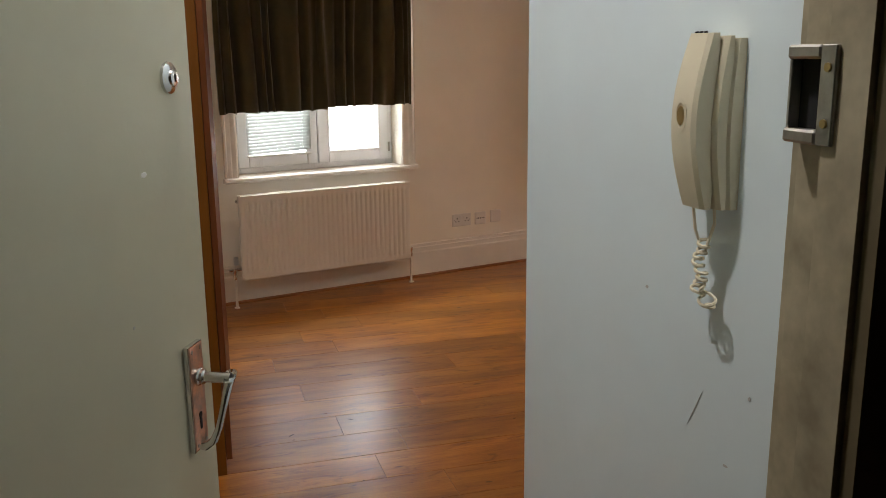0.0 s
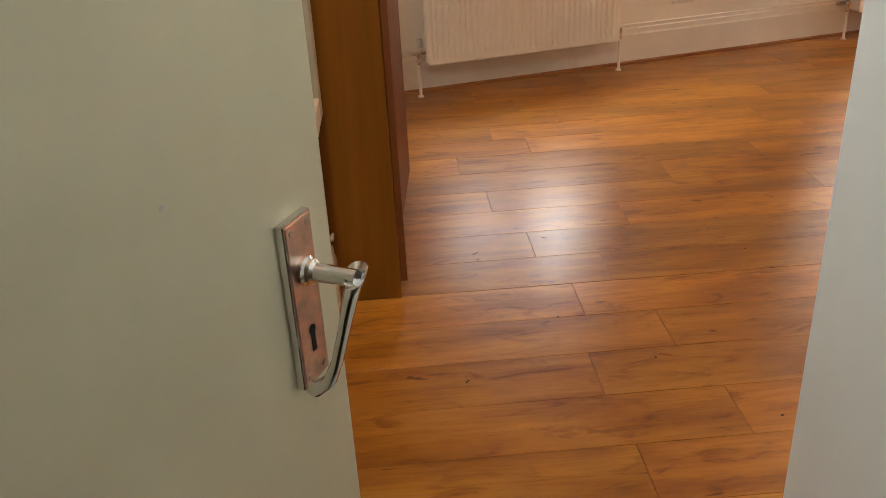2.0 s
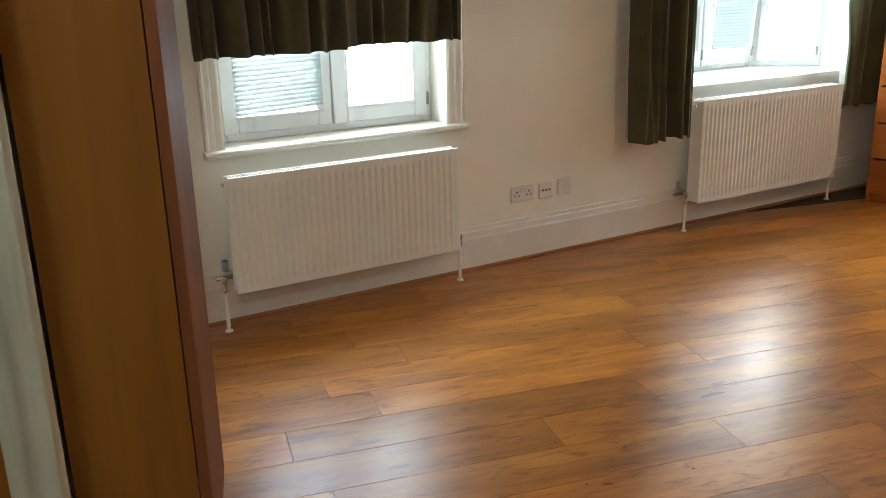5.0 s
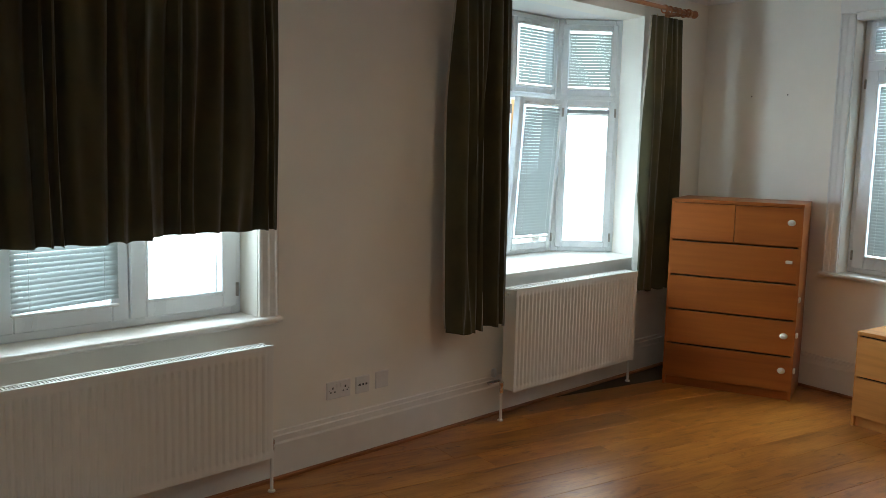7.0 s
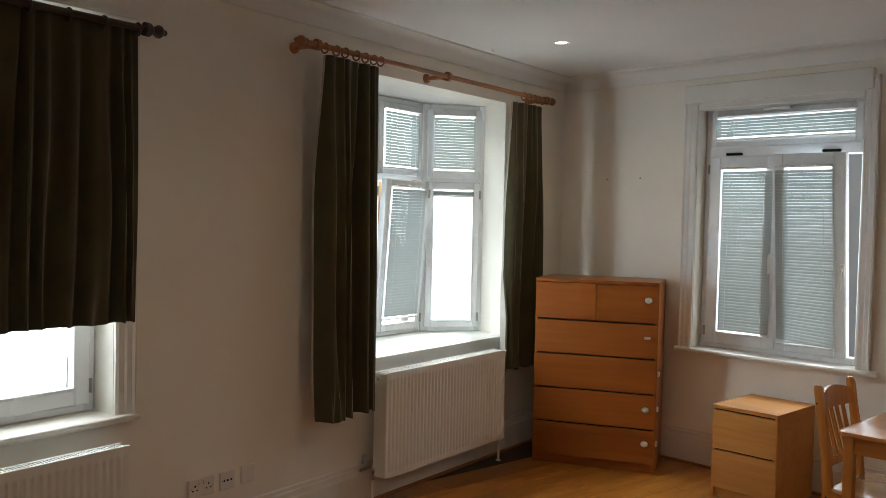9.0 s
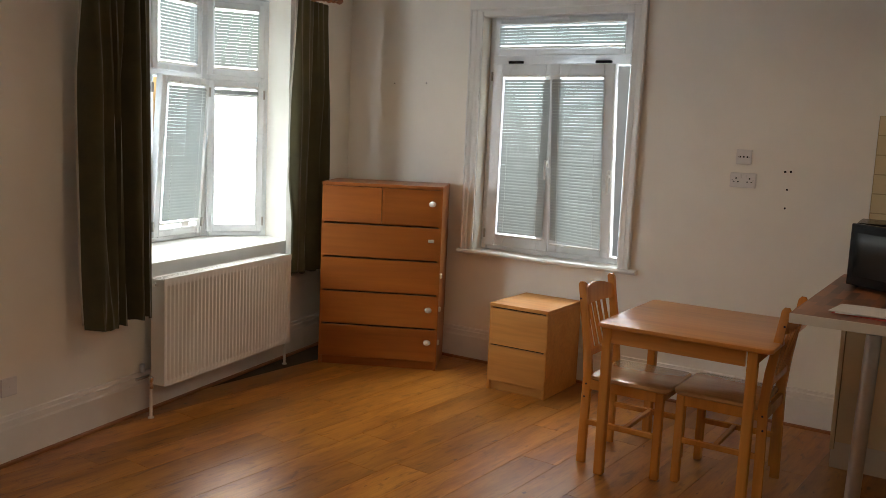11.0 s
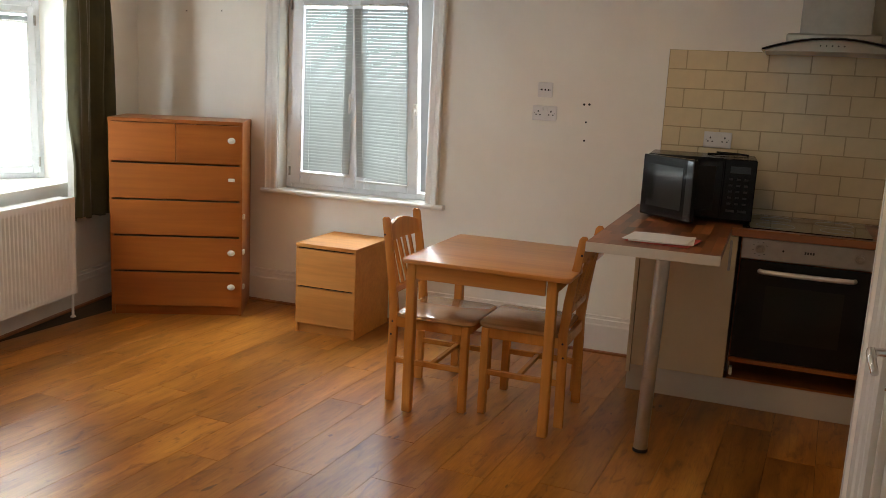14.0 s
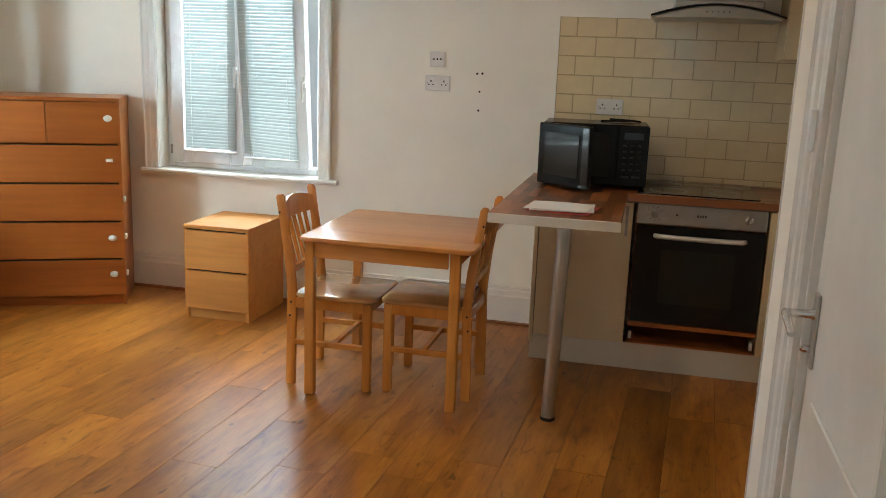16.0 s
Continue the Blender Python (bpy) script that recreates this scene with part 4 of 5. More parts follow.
for s, z, r in ((2.147, 1.449, 0.007), (2.177, 1.451, 0.007), (2.165, 1.349, 0.006), (2.163, 1.243, 0.006), (-0.601, 1.922, 0.005), (-0.322, 1.926, 0.005)):
    bm = turned([(r, 0), (r * 0.9, 0.0025), (r * 0.3, 0.003)], EAST @ pose(s, 0.0, z, 90, 0, 0), 10)
    solid("wall_plug", bm, black_gap, "dark screw hole with plug in the plaster wall", "screw hole", group="screw holes in the wall")

# ---- chest of drawers and bedside cabinet ----


def carcass(t, w, d, h, mat, plinth):
    part("side_panel", box(0, 0.018, 0.0, d, 0, h - 0.022, 0.0015), mat, t)
    part("side_panel", box(w - 0.018, w, 0.0, d, 0, h - 0.022, 0.0015), mat, t)
    part("top", box(-0.001, w + 0.001, -0.003, d, h - 0.022, h, 0.002), mat, t)
    part("back_panel", box(0.018, w - 0.018, d - 0.008, d - 0.003, 0.02, h - 0.022), mat, t)
    part("plinth", box(0.018, w - 0.018, 0.02, 0.036, 0.0, plinth - 0.006), mat, t)


def drawer_front(t, x0, x1, z0, z1, mat, label=""):
    d = part("drawer", box(x0, x1, -0.002, 0.014, z0, z1, 0.0015), mat, t, label)
    bm = box(x0 + 0.01, x1 - 0.01, 0.014, 0.34, z0 + 0.01, z1 - 0.03)
    part("drawer_box", bm, mat, d)
    # black strip: its colour stands in for the shade in the drawer gap
    part("gap_shade_strip", box(x0 + 0.002, x1 - 0.002, 0.016, 0.024, z1 + 0.001, z1 + 0.0035), black_gap, d)
    return d


def drawer_lock(t, m):
    bm = turned([(0.017, 0.0), (0.019, 0.004), (0.019, 0.010), (0.015, 0.014), (0.006, 0.015)], m @ pose(0, 0, 0, 90, 0, 0) @ Matrix.Diagonal((1.25, 1, 1, 1)), 14)
    box(-0.006, 0.006, -0.022, -0.012, -0.004, 0.004, 0.002, bm, m)
    return part("child_lock", bm, white_plastic, t, "white plastic child lock", smooth=True)


CHEST = pose(5.50, 5.29, 0.001, 0, 0, -72.55)
chest = thing("chest_of_drawers", CHEST, "tall orange-brown wood-veneer six-drawer chest with white child locks", "chest of drawers")
carcass(chest, 0.80, 0.48, 1.23, chest_wood, 0.06)
rows = [0.06, 0.287, 0.514, 0.741, 0.968, 1.218]
for k in range(4):
    drawer_front(chest, 0.003, 0.797, rows[k], rows[k + 1] - 0.012, chest_wood)
drawer_front(chest, 0.003, 0.3985, rows[4], rows[5] - 0.014, chest_wood)
drawer_front(chest, 0.4015, 0.797, rows[4], rows[5] - 0.014, chest_wood)
for z in (0.19, 0.41, 1.115):
    drawer_lock(chest, pose(0.735, -0.002, z))
part("child_lock", box(0.715, 0.755, -0.012, -0.001, 0.862, 0.882, 0.003), socket_plastic, chest, "pale plastic lock pad")
for z in (0.19, 0.415, 0.64):
    part("child_lock", box(0.80, 0.814, 0.012, 0.046, z - 0.016, z + 0.016, 0.004), white_plastic, chest, "white plastic lock catch on the side")

NIGHT = EAST @ pose(0.592, -0.545, 0.001)
night = thing("bedside_cabinet", NIGHT, "pale beech-veneer two-drawer bedside cabinet with scuffed fronts", "bedside cabinet")
carcass(night, 0.40, 0.48, 0.55, beech, 0.06)
drawer_front(night, 0.003, 0.397, 0.06, 0.282, beech)
drawer_front(night, 0.003, 0.397, 0.292, 0.518, beech)

# ---- table and chairs ----
TABLE = EAST @ pose(2.035, -1.085, 0.0, 0, 0, 0)
table = thing("dining_table", TABLE, "square varnished pine dining table with rounded corners", "table")


def slab(w, d, z0, z1, corner, edge, bm=None):
    own = bmesh.new()
    pts = []
    for cx, cy, a0 in ((w / 2 - corner, d / 2 - corner, 0), (-w / 2 + corner, d / 2 - corner, 90), (-w / 2 + corner, -d / 2 + corner, 180), (w / 2 - corner, -d / 2 + corner, 270)):
        for k in range(6):
            a = radians(a0 + 18 * k)
            pts.append((cx + corner * math.cos(a), cy + corner * math.sin(a), math.cos(a), math.sin(a)))
    loops = []
    for inset, z in ((edge, z0), (0, z0 + edge), (0, z1 - edge), (edge * 0.3, z1 - edge * 0.3), (edge, z1)):
        loops.append([own.verts.new((x - inset * nx, y - inset * ny, z)) for x, y, nx, ny in pts])
    n = len(pts)
    for a, b in zip(loops, loops[1:]):
        for k in range(n):
            own.faces.new((a[k], a[(k + 1) % n], b[(k + 1) % n], b[k]))
    own.faces.new(loops[0][::-1])
    own.faces.new(loops[-1])
    return join(bm, own)


part("tabletop", slab(0.79, 0.79, 0.718, 0.74, 0.035, 0.006), pine_top, table, smooth=True, m=pose(0.027, 0.022, 0))
for sx in (-1, 1):
    for sy in (-1, 1):
        part("leg", box(0.008 + sx * 0.33 - 0.022, 0.008 + sx * 0.33 + 0.022, sy * 0.33 - 0.022, sy * 0.33 + 0.022, 0.001, 0.718, 0.006, seg=2), pine, table)
for s in (-1, 1):
    part("apron", box(-0.308, 0.308, s * 0.334 - 0.009, s * 0.334 + 0.009, 0.645, 0.717, 0.002), pine_top, table)
    part("apron", box(s * 0.334 - 0.009, s * 0.334 + 0.009, -0.308, 0.308, 0.645, 0.717, 0.002), pine, table)


def dining_chair(m, label):
    """Faces local +x; back posts at x = 0; width along y."""
    t = thing("dining_chair", m, label, "chair", "chairs at the table")
    W, D, H = 0.40, 0.40, 0.885
    for s in (-1, 1):
        y = s * (W / 2 - 0.018)
        own = bmesh.new()
        path = [(0.0, 0.0), (0.004, 0.25), (0.008, 0.44), (-0.006, 0.60), (-0.034, 0.78), (-0.050, H)]
        secs = []
        for x, z in path:
            hw = 0.021 if z < 0.7 else 0.018
            secs.append([own.verts.new((x + a * hw, y + b * 0.013, z)) for a, b in ((-1, -0.8), (-0.8, -1), (0.8, -1), (1, -0.8), (1, 0.8), (0.8, 1), (-0.8, 1), (-1, 0.8))])
        secs.append([own.verts.new((-0.052 + a * 0.010, y + b * 0.010, H + 0.012)) for a, b in ((-1, -0.8), (-0.8, -1), (0.8, -1), (1, -0.8), (1, 0.8), (0.8, 1), (-0.8, 1), (-1, 0.8))])
        for a, b in zip(secs, secs[1:]):
            for k in range(8):
                own.faces.new((a[k], a[(k + 1) % 8], b[(k + 1) % 8], b[k]))
        own.faces.new(secs[0][::-1])
        own.faces.new(secs[-1])
        bp = part("back_post", own, pine, t, smooth=True)
        for x, z in ((0.0, 0.335), (0.006, 0.40), (-0.05, 0.815)):
            part("bolt", rod((x, y + s * 0.011, z), (x, y + s * 0.0145, z), 0.005, seg=10), black_gap, bp)
        part("front_leg", box(D - 0.045, D - 0.007, y - 0.017, y + 0.017, 0.001, 0.425, 0.004), pine, t)
        part("side_rail", box(0.018, D - 0.04, y - 0.010, y + 0.010, 0.375, 0.425, 0.002), pine, t)
        part("stretcher", box(0.018, D - 0.04, y - 0.009, y + 0.009, 0.195, 0.222, 0.003), pine, t)
    part("front_rail", box(D - 0.035, D - 0.015, -W / 2 + 0.03, W / 2 - 0.03, 0.375, 0.425, 0.002), pine, t)
    part("back_rail", box(-0.006, 0.014, -W / 2 + 0.03, W / 2 - 0.03, 0.375, 0.425, 0.002), pine, t)
    part("cross_stretcher", box(D * 0.52 - 0.011, D * 0.52 + 0.011, -W / 2 + 0.024, W / 2 - 0.024, 0.198, 0.22, 0.003), pine, t)
    own = bmesh.new()
    secs = []
    for k in range(9):
        a = k / 8 * 2 - 1
        y = a * (W / 2 - 0.03)
        bow = 0.022 * (1 - a * a)
        top = 0.03 * (1 - a * a)
        secs.append([own.verts.new((-0.040 - bow + o, y, z)) for o, z in ((-0.008, 0.775), (0.010, 0.775), (0.004, 0.845 + top), (-0.012, 0.845 + top))])
    for a, b in zip(secs, secs[1:]):
        for k in range(4):
            own.faces.new((a[k], a[(k + 1) % 4], b[(k + 1) % 4], b[k]))
    own.faces.new(secs[0][::-1])
    own.faces.new(secs[-1])
    part("top_rail", own, pine, t, smooth=True)
    part("lower_rail", box(-0.014, 0.006, -W / 2 + 0.03, W / 2 - 0.03, 0.53, 0.565, 0.003), pine, t)
    for k in range(5):
        y = -0.115 + 0.0575 * k
        bow = 0.02 * (1 - (y / 0.17) ** 2)
        part("slat", tube([(-0.004, y, 0.555), (-0.028 - bow * 0.6, y, 0.68), (-0.05 - bow, y, 0.79)], 0.009, 6), pine, t, smooth=True)
    seat = slab(0.40, 0.415, 0.425, 0.447, 0.05, 0.007)
    bmesh.ops.translate(seat, vec=(0.215, 0, 0), verts=seat.verts)
    part("seat", seat, seat_wood, t, "glossy worn wooden seat", smooth=True)
    return t


dining_chair(EAST @ pose(1.578, -1.135, 0, 0, 0, 0), "varnished pine dining chair, slatted back, tucked under the table")
dining_chair(EAST @ pose(2.412, -1.09, 0, 0, 0, 180), "varnished pine dining chair, slatted back, beside the worktop leg")

# ---- kitchen ----
# peninsula and worktop of glued staves


def staves(x0, x1, y0, y1, z0, z1, along, seed, w=0.042):
    rnd = random.Random(seed)
    bm = bmesh.new()
    lo, hi = (x0, x1) if along == "X" else (y0, y1)
    a0, a1 = (y0, y1) if along == "X" else (x0, x1)
    n = round((a1 - a0) / w)
    for k in range(n):
        p, q = a0 + (a1 - a0) * k / n, a0 + (a1 - a0) * (k + 1) / n
        at = lo - rnd.uniform(0, 0.25)
        while at < hi:
            end = at + rnd.uniform(0.16, 0.36)
            c, d = max(lo, at), min(hi, end)
            if d - c > 0.004:
                if along == "X":
                    box(c, d - 0.0003, p, q - 0.0003, z0, z1, bm=bm)
                else:
                    box(p, q - 0.0003, c, d - 0.0003, z0, z1, bm=bm)
            at = end
    return bm


top = thing("worktop", EAST @ pose(0, 0, 0), "dark wood-block laminate worktop with cream front edge", "worktop")
part("peninsula_core", box(2.512, 3.048, -1.455, -0.004, 0.872, 0.905, 0.002), edge_wood, top)
tagged(part("wood_block_surface", staves(2.512, 3.048, -1.455, -0.012, 0.905, 0.910, "Y", 4), stave_wood, top, "mixed brown glued wood staves"), kind="stuff")
part("end_edging", box(2.508, 3.052, -1.462, -1.455, 0.870, 0.911, 0.002), edge_cream, top, "cream edging strip")
part("side_edging", box(2.506, 2.512, -1.455, -0.004, 0.872, 0.9095, 0.001), edge_wood, top)
part("kitchen_core", box(3.0485, 4.55, -0.612, -0.004, 0.872, 0.905, 0.002), edge_wood, top)
tagged(part("wood_block_surface", staves(3.0485, 4.55, -0.612, -0.012, 0.905, 0.910, "X", 9), stave_wood, top), kind="stuff")

bm = rod((2.80, -1.365, 0.012), (2.820, -1.365, 0.866), 0.030, seg=28)
leg = part("leg", bm, hood_steel, top, "round brushed-steel leg", smooth=True)
part("foot", turned([(0.030, 0.001), (0.033, 0.003), (0.033, 0.012), (0.0305, 0.016)], pose(2.80, -1.365, 0), 24), rubber, leg, "black rubber foot", smooth=True)
part("top_plate", turned([(0.031, 0.855), (0.05, 0.864), (0.05, 0.8715)], pose(2.820, -1.365, 0), 24), brushed, leg, smooth=True)


def base_unit(s0, s1, label, handle=True):
    t = thing("base_cabinet", EAST, label, "kitchen cabinet", "kitchen base units")
    part("body", box(s0 + 0.001, s1 - 0.001, -0.575, -0.006, 0.14, 0.871), cabinet_cream, t)
    d = part("door", box(s0 + 0.002, s1 - 0.002, -0.598, -0.578, 0.143, 0.866, 0.002), cabinet_cream, t)
    if handle:
        hx = s1 - 0.03
        bm = box(hx - 0.006, hx + 0.006, -0.628, -0.620, 0.70, 0.85, 0.002)
        box(hx - 0.005, hx + 0.005, -0.622, -0.597, 0.705, 0.717, 0.001, bm)
        box(hx - 0.005, hx + 0.005, -0.622, -0.597, 0.833, 0.845, 0.001, bm)
        part("handle", bm, brushed, d, "steel bar handle")
    for s in (s0 + 0.04, s1 - 0.04):
        part("leg", rod((s, -0.50, 0.001), (s, -0.50, 0.14), 0.014, seg=10), black_plastic, t, smooth=True)
    return t


cab = base_unit(2.622, 3.085, "glossy cream slab-door base cabinet beside the oven")
part("end_panel", box(2.600, 2.620, -0.598, -0.006, 0.10, 0.871, 0.001), cabinet_cream, cab)
base_unit(3.723, 4.20, "glossy cream slab-door base cabinet past the oven")
part("plinth", box(2.605, 4.5, -0.572, -0.556, 0.0, 0.138, 0.001), plinth_cream, cab, "cream plinth board")

oven = thing("oven", EAST, "built-in electric oven, steel control panel and black glass door", "oven")
S0, S1 = 3.103, 3.715
part("housing", box(S0 - 0.004, S1 + 0.004, -0.57, -0.02, 0.258, 0.871), chest_wood, oven, "brown inner oven housing")
part("housing_shelf", box(S0 - 0.004, S1 + 0.004, -0.596, -0.02, 0.238, 0.260, 0.001), chest_wood, oven, "open gap shelf in brown board")
part("housing_base", box(S0 - 0.004, S1 + 0.004, -0.575, -0.02, 0.140, 0.150, 0.001), chest_wood, oven)
part("control_panel", box(S0, S1, -0.600, -0.572, 0.766, 0.870, 0.003), brushed, oven, "brushed steel control panel")
d = part("door", box(S0 + 0.002, S1 - 0.002, -0.604, -0.572, 0.266, 0.760, 0.004), oven_glass, oven, "black glass oven door")
part("window", box(S0 + 0.13, S1 - 0.13, -0.6055, -0.603, 0.37, 0.645), oven_window, d)
bm = tube([(S0 + 0.095, -0.606, 0.712), (S0 + 0.105, -0.632, 0.714), (S0 + 0.2, -0.642, 0.714), (S1 - 0.2, -0.642, 0.714), (S1 - 0.105, -0.632, 0.714), (S1 - 0.095, -0.606, 0.712)], 0.012, 10)
part("handle", bm, handle_steel, d, "pale curved steel handle", smooth=True)
for s in (S0 + 0.085, S1 - 0.085):
    bm = turned([(0.022, 0.0), (0.022, 0.004), (0.017, 0.006), (0.015, 0.022), (0.012, 0.024)], pose(s, -0.600, 0.82, 90, 0, 0), 18)
    box(s - 0.003, s + 0.003, -0.629, -0.62, 0.806, 0.834, 0.001, bm)
    part("knob", bm, brushed, oven, smooth=True)
part("indicator", rod((S0 + 0.19, -0.603, 0.82), (S0 + 0.19, -0.599, 0.82), 0.005, seg=10), black_gap, oven)
bm = bmesh.new()
for k in range(8):
    a = radians(30 + 40 * k)
    x, z = S0 + 0.085 + 0.034 * math.cos(a), 0.82 + 0.034 * math.sin(a)
    box(x - 0.004, x + 0.004, -0.6012, -0.5995, z - 0.0012, z + 0.0012, bm=bm)
for k in range(4):
    box(S0 + 0.285 + 0.012 * k, S0 + 0.293 + 0.012 * k, -0.6012, -0.5995, 0.815, 0.827, bm=bm)
for x in (S0 + 0.012, S1 - 0.012):
    part("fixing_bracket", box(x - 0.008, x + 0.008, -0.585, -0.55, 0.165, 0.205, 0.002), white_plastic, oven, "white plastic fixing bracket")
tagged(part("panel_marks", bm, print_grey, oven), kind="stuff")

hob = thing("ceramic_hob", EAST @ pose(3.385, -0.315, 0.9105), "black glass ceramic hob set in the worktop", "hob")
part("glass", slab(0.58, 0.51, 0.0, 0.006, 0.01, 0.001), black_glass, hob)
for x, y, r in ((-0.14, -0.12, 0.09), (0.14, -0.11, 0.075), (-0.14, 0.12, 0.075), (0.14, 0.12, 0.09)):
    pts = [(x + r * math.cos(2 * math.pi * k / 32), y + r * math.sin(2 * math.pi * k / 32), 0.0062) for k in range(33)]
    part("zone_ring", tube(pts, 0.0011, 4), print_pale, hob)

hood = thing("cooker_hood", EAST @ pose(0, 0, -0.035), "steel chimney cooker hood with curved glass canopy", "cooker hood")
part("chimney", box(3.250, 3.570, -0.27, -0.006, 1.885, CEIL + 0.034, 0.002), hood_steel, hood)
part("body", box(3.19, 3.61, -0.44, -0.006, 1.84, 1.884, 0.008), hood_steel, hood)
own = bmesh.new()
secs = []
for k in range(15):
    a = k / 14 * 2 - 1
    s = 3.40 + a * 0.300
    top_z, low_z, front = 1.852 - 0.050 * a * a, 1.800 - 0.004 * a * a, -0.478 + 0.06 * a * a
    secs.append([own.verts.new((s, y, z)) for y, z in ((front, low_z), (-0.008, low_z), (-0.008, top_z), (front, top_z))])
for a, b in zip(secs, secs[1:]):
    for k in range(4):
        own.faces.new((a[k], a[(k + 1) % 4], b[(k + 1) % 4], b[k]))
own.faces.new(secs[0][::-1])
own.faces.new(secs[-1])
part("underbody", own, hood_steel, hood, "grey brushed steel underbody", smooth=True)
own = bmesh.new()
secs = []
for k in range(15):
    a = k / 14 * 2 - 1
    s = 3.40 + a * 0.315
    z = 1.862 - 0.052 * a * a
    front = -0.50 + 0.07 * a * a
    secs.append([own.verts.new((s, y, zz)) for y, zz in ((front, z - 0.008), (-0.01, z - 0.006), (-0.01, z + 0.004), (front, z + 0.002), (front - 0.004, z - 0.003))])
for a, b in zip(secs, secs[1:]):
    for k in range(5):
        own.faces.new((a[k], a[(k + 1) % 5], b[(k + 1) % 5], b[k]))
own.faces.new(secs[0][::-1])
own.faces.new(secs[-1])
part("canopy", own, black_glass, hood, "dark curved glass canopy", smooth=True)
for k in range(5):
    part("button", rod((3.345 + 0.026 * k, -0.482, 1.826), (3.345 + 0.026 * k, -0.475, 1.826), 0.0035, seg=10), black_gap, hood)

upper = thing("wall_cabinet", EAST, "glossy cream wall cabinet beside the cooker hood", "kitchen cabinet")
part("body", box(3.735, 4.335, -0.30, -0.006, 1.582, 2.32), cabinet_cream, upper)
part("door", box(3.737, 4.333, -0.322, -0.302, 1.584, 2.318, 0.002), cabinet_cream, upper)

# microwave with its door ajar
MW = EAST @ pose(2.855, -0.30, 0.911, 0, 0, 3) @ Matrix.Diagonal((1.13, 1.0, 1.17, 1))
mw = thing("microwave", MW, "black microwave oven with its door ajar", "microwave")
part("casing", box(-0.235, 0.235, -0.175, 0.17, 0.012, 0.275, 0.006), black_plastic, mw)
for x in (-0.2, 0.2):
    for y in (-0.14, 0.14):
        part("foot", rod((x, y, 0.0), (x, y, 0.014), 0.012, seg=10), rubber, mw)
part("cavity_frame", box(-0.228, 0.095, -0.181, -0.174, 0.02, 0.268, 0.002), black_plastic, mw)
part("cavity", box(-0.195, 0.065, -0.184, -0.180, 0.05, 0.24, 0.001), black_gap, mw)
part("control_panel", box(0.100, 0.235, -0.192, -0.174, 0.014, 0.273, 0.004), black_plastic, mw)
part("display", box(0.125, 0.21, -0.1945, -0.191, 0.215, 0.245, 0.001), black_glass, mw)
for r in range(5):
    for c in range(3):
        x, z = 0.132 + 0.032 * c, 0.19 - 0.026 * r
        part("key", box(x - 0.008, x + 0.008, -0.1935, -0.1915, z - 0.004, z + 0.004), print_grey, mw)
for x in (0.140, 0.190):
    part("key", box(x - 0.018, x + 0.018, -0.1935, -0.1915, 0.05, 0.06), print_grey, mw)
HINGE = pose(-0.232, -0.176, 0, 0, 0, -45)
md = part("door", box(0.0, 0.325, -0.026, 0.0, 0.014, 0.273, 0.004), black_plastic, mw, m=HINGE)
part("door_window", box(0.04, 0.262, -0.0285, -0.025, 0.055, 0.235, 0.001), black_glass, md)
part("door_grip", box(0.285, 0.325, -0.031, -0.025, 0.018, 0.269, 0.002), black_glass, md)
cord = [(0.02, 0.05, 0.279), (0.06, 0.02, 0.281), (0.12, 0.06, 0.283), (0.16, 0.03, 0.285), (0.10, 0.0, 0.283), (0.06, 0.05, 0.287), (0.14, 0.08, 0.284), (0.20, 0.06, 0.281)]
solid("power_cord", tube(cord, 0.0045, 6), black_plastic, "black coiled power cord lying on the microwave", "cable", m=MW, smooth=True)

# papers on the peninsula
for k, (dx, dy, dr, mat, lab) in enumerate(((0, 0, -6, paper, "folded white letters lying on the worktop"), (0.012, 0.006, 3, paper, "white letter sheet lying on the worktop"), (0.02, -0.01, -12, red_print, "leaflet with red print under the letters"))):
    own = bmesh.new()
    n = 8
    z = 0.9115 + (2 - k) * 0.004 if k < 2 else 0.911
    g = [[own.verts.new(((i / n - 0.5) * 0.27, (j / n - 0.5) * 0.21, 0.004 * abs(math.sin(3 * i / n + k)) * (j / n) + 0.003 * (i / n) ** 3)) for i in range(n + 1)] for j in range(n + 1)]
    for j in range(n):
        for i in range(n):
            own.faces.new((g[j][i], g[j][i + 1], g[j + 1][i + 1], g[j + 1][i]))
    ext = bmesh.ops.extrude_face_region(own, geom=own.faces[:])
    bmesh.ops.translate(own, vec=(0, 0, 0.0025), verts=[v for v in ext["geom"] if isinstance(v, bmesh.types.BMVert)])
    solid("letter", own, mat, lab, "paper", m=EAST @ pose(2.78 + dx, -1.235 + dy, z, 0, 0, dr))

# ---- wardrobe and mirror ----
WARD = HALL @ pose(-0.05, 3.468, 0.001, 0, 0, 90)
# x along the wall away from the entrance, y < 0 towards the room, y > 0 to the wall
ward = thing("wardrobe", WARD, "brown wood-veneer wardrobe, one door slightly ajar", "wardrobe")
part("side_panel", box(0.0, 0.018, 0.010, 0.212, 0, 2.02, 0.001), wardrobe_wood, ward)
part("side_panel", box(0.93, 0.948, 0.010, 0.212, 0, 2.02, 0.001), wardrobe_wood, ward)
part("top", box(0.0, 0.948, 0.010, 0.212, 2.02, 2.04, 0.001), wardrobe_wood, ward)
part("base", box(0.018, 0.93, 0.012, 0.212, 0.05, 0.068), wardrobe_wood, ward)
part("plinth", box(0.018, 0.93, 0.03, 0.045, 0.0, 0.05), wardrobe_wood, ward)
part("back_panel", box(0.018, 0.93, 0.204, 0.210, 0.06, 2.02), wardrobe_wood, ward)
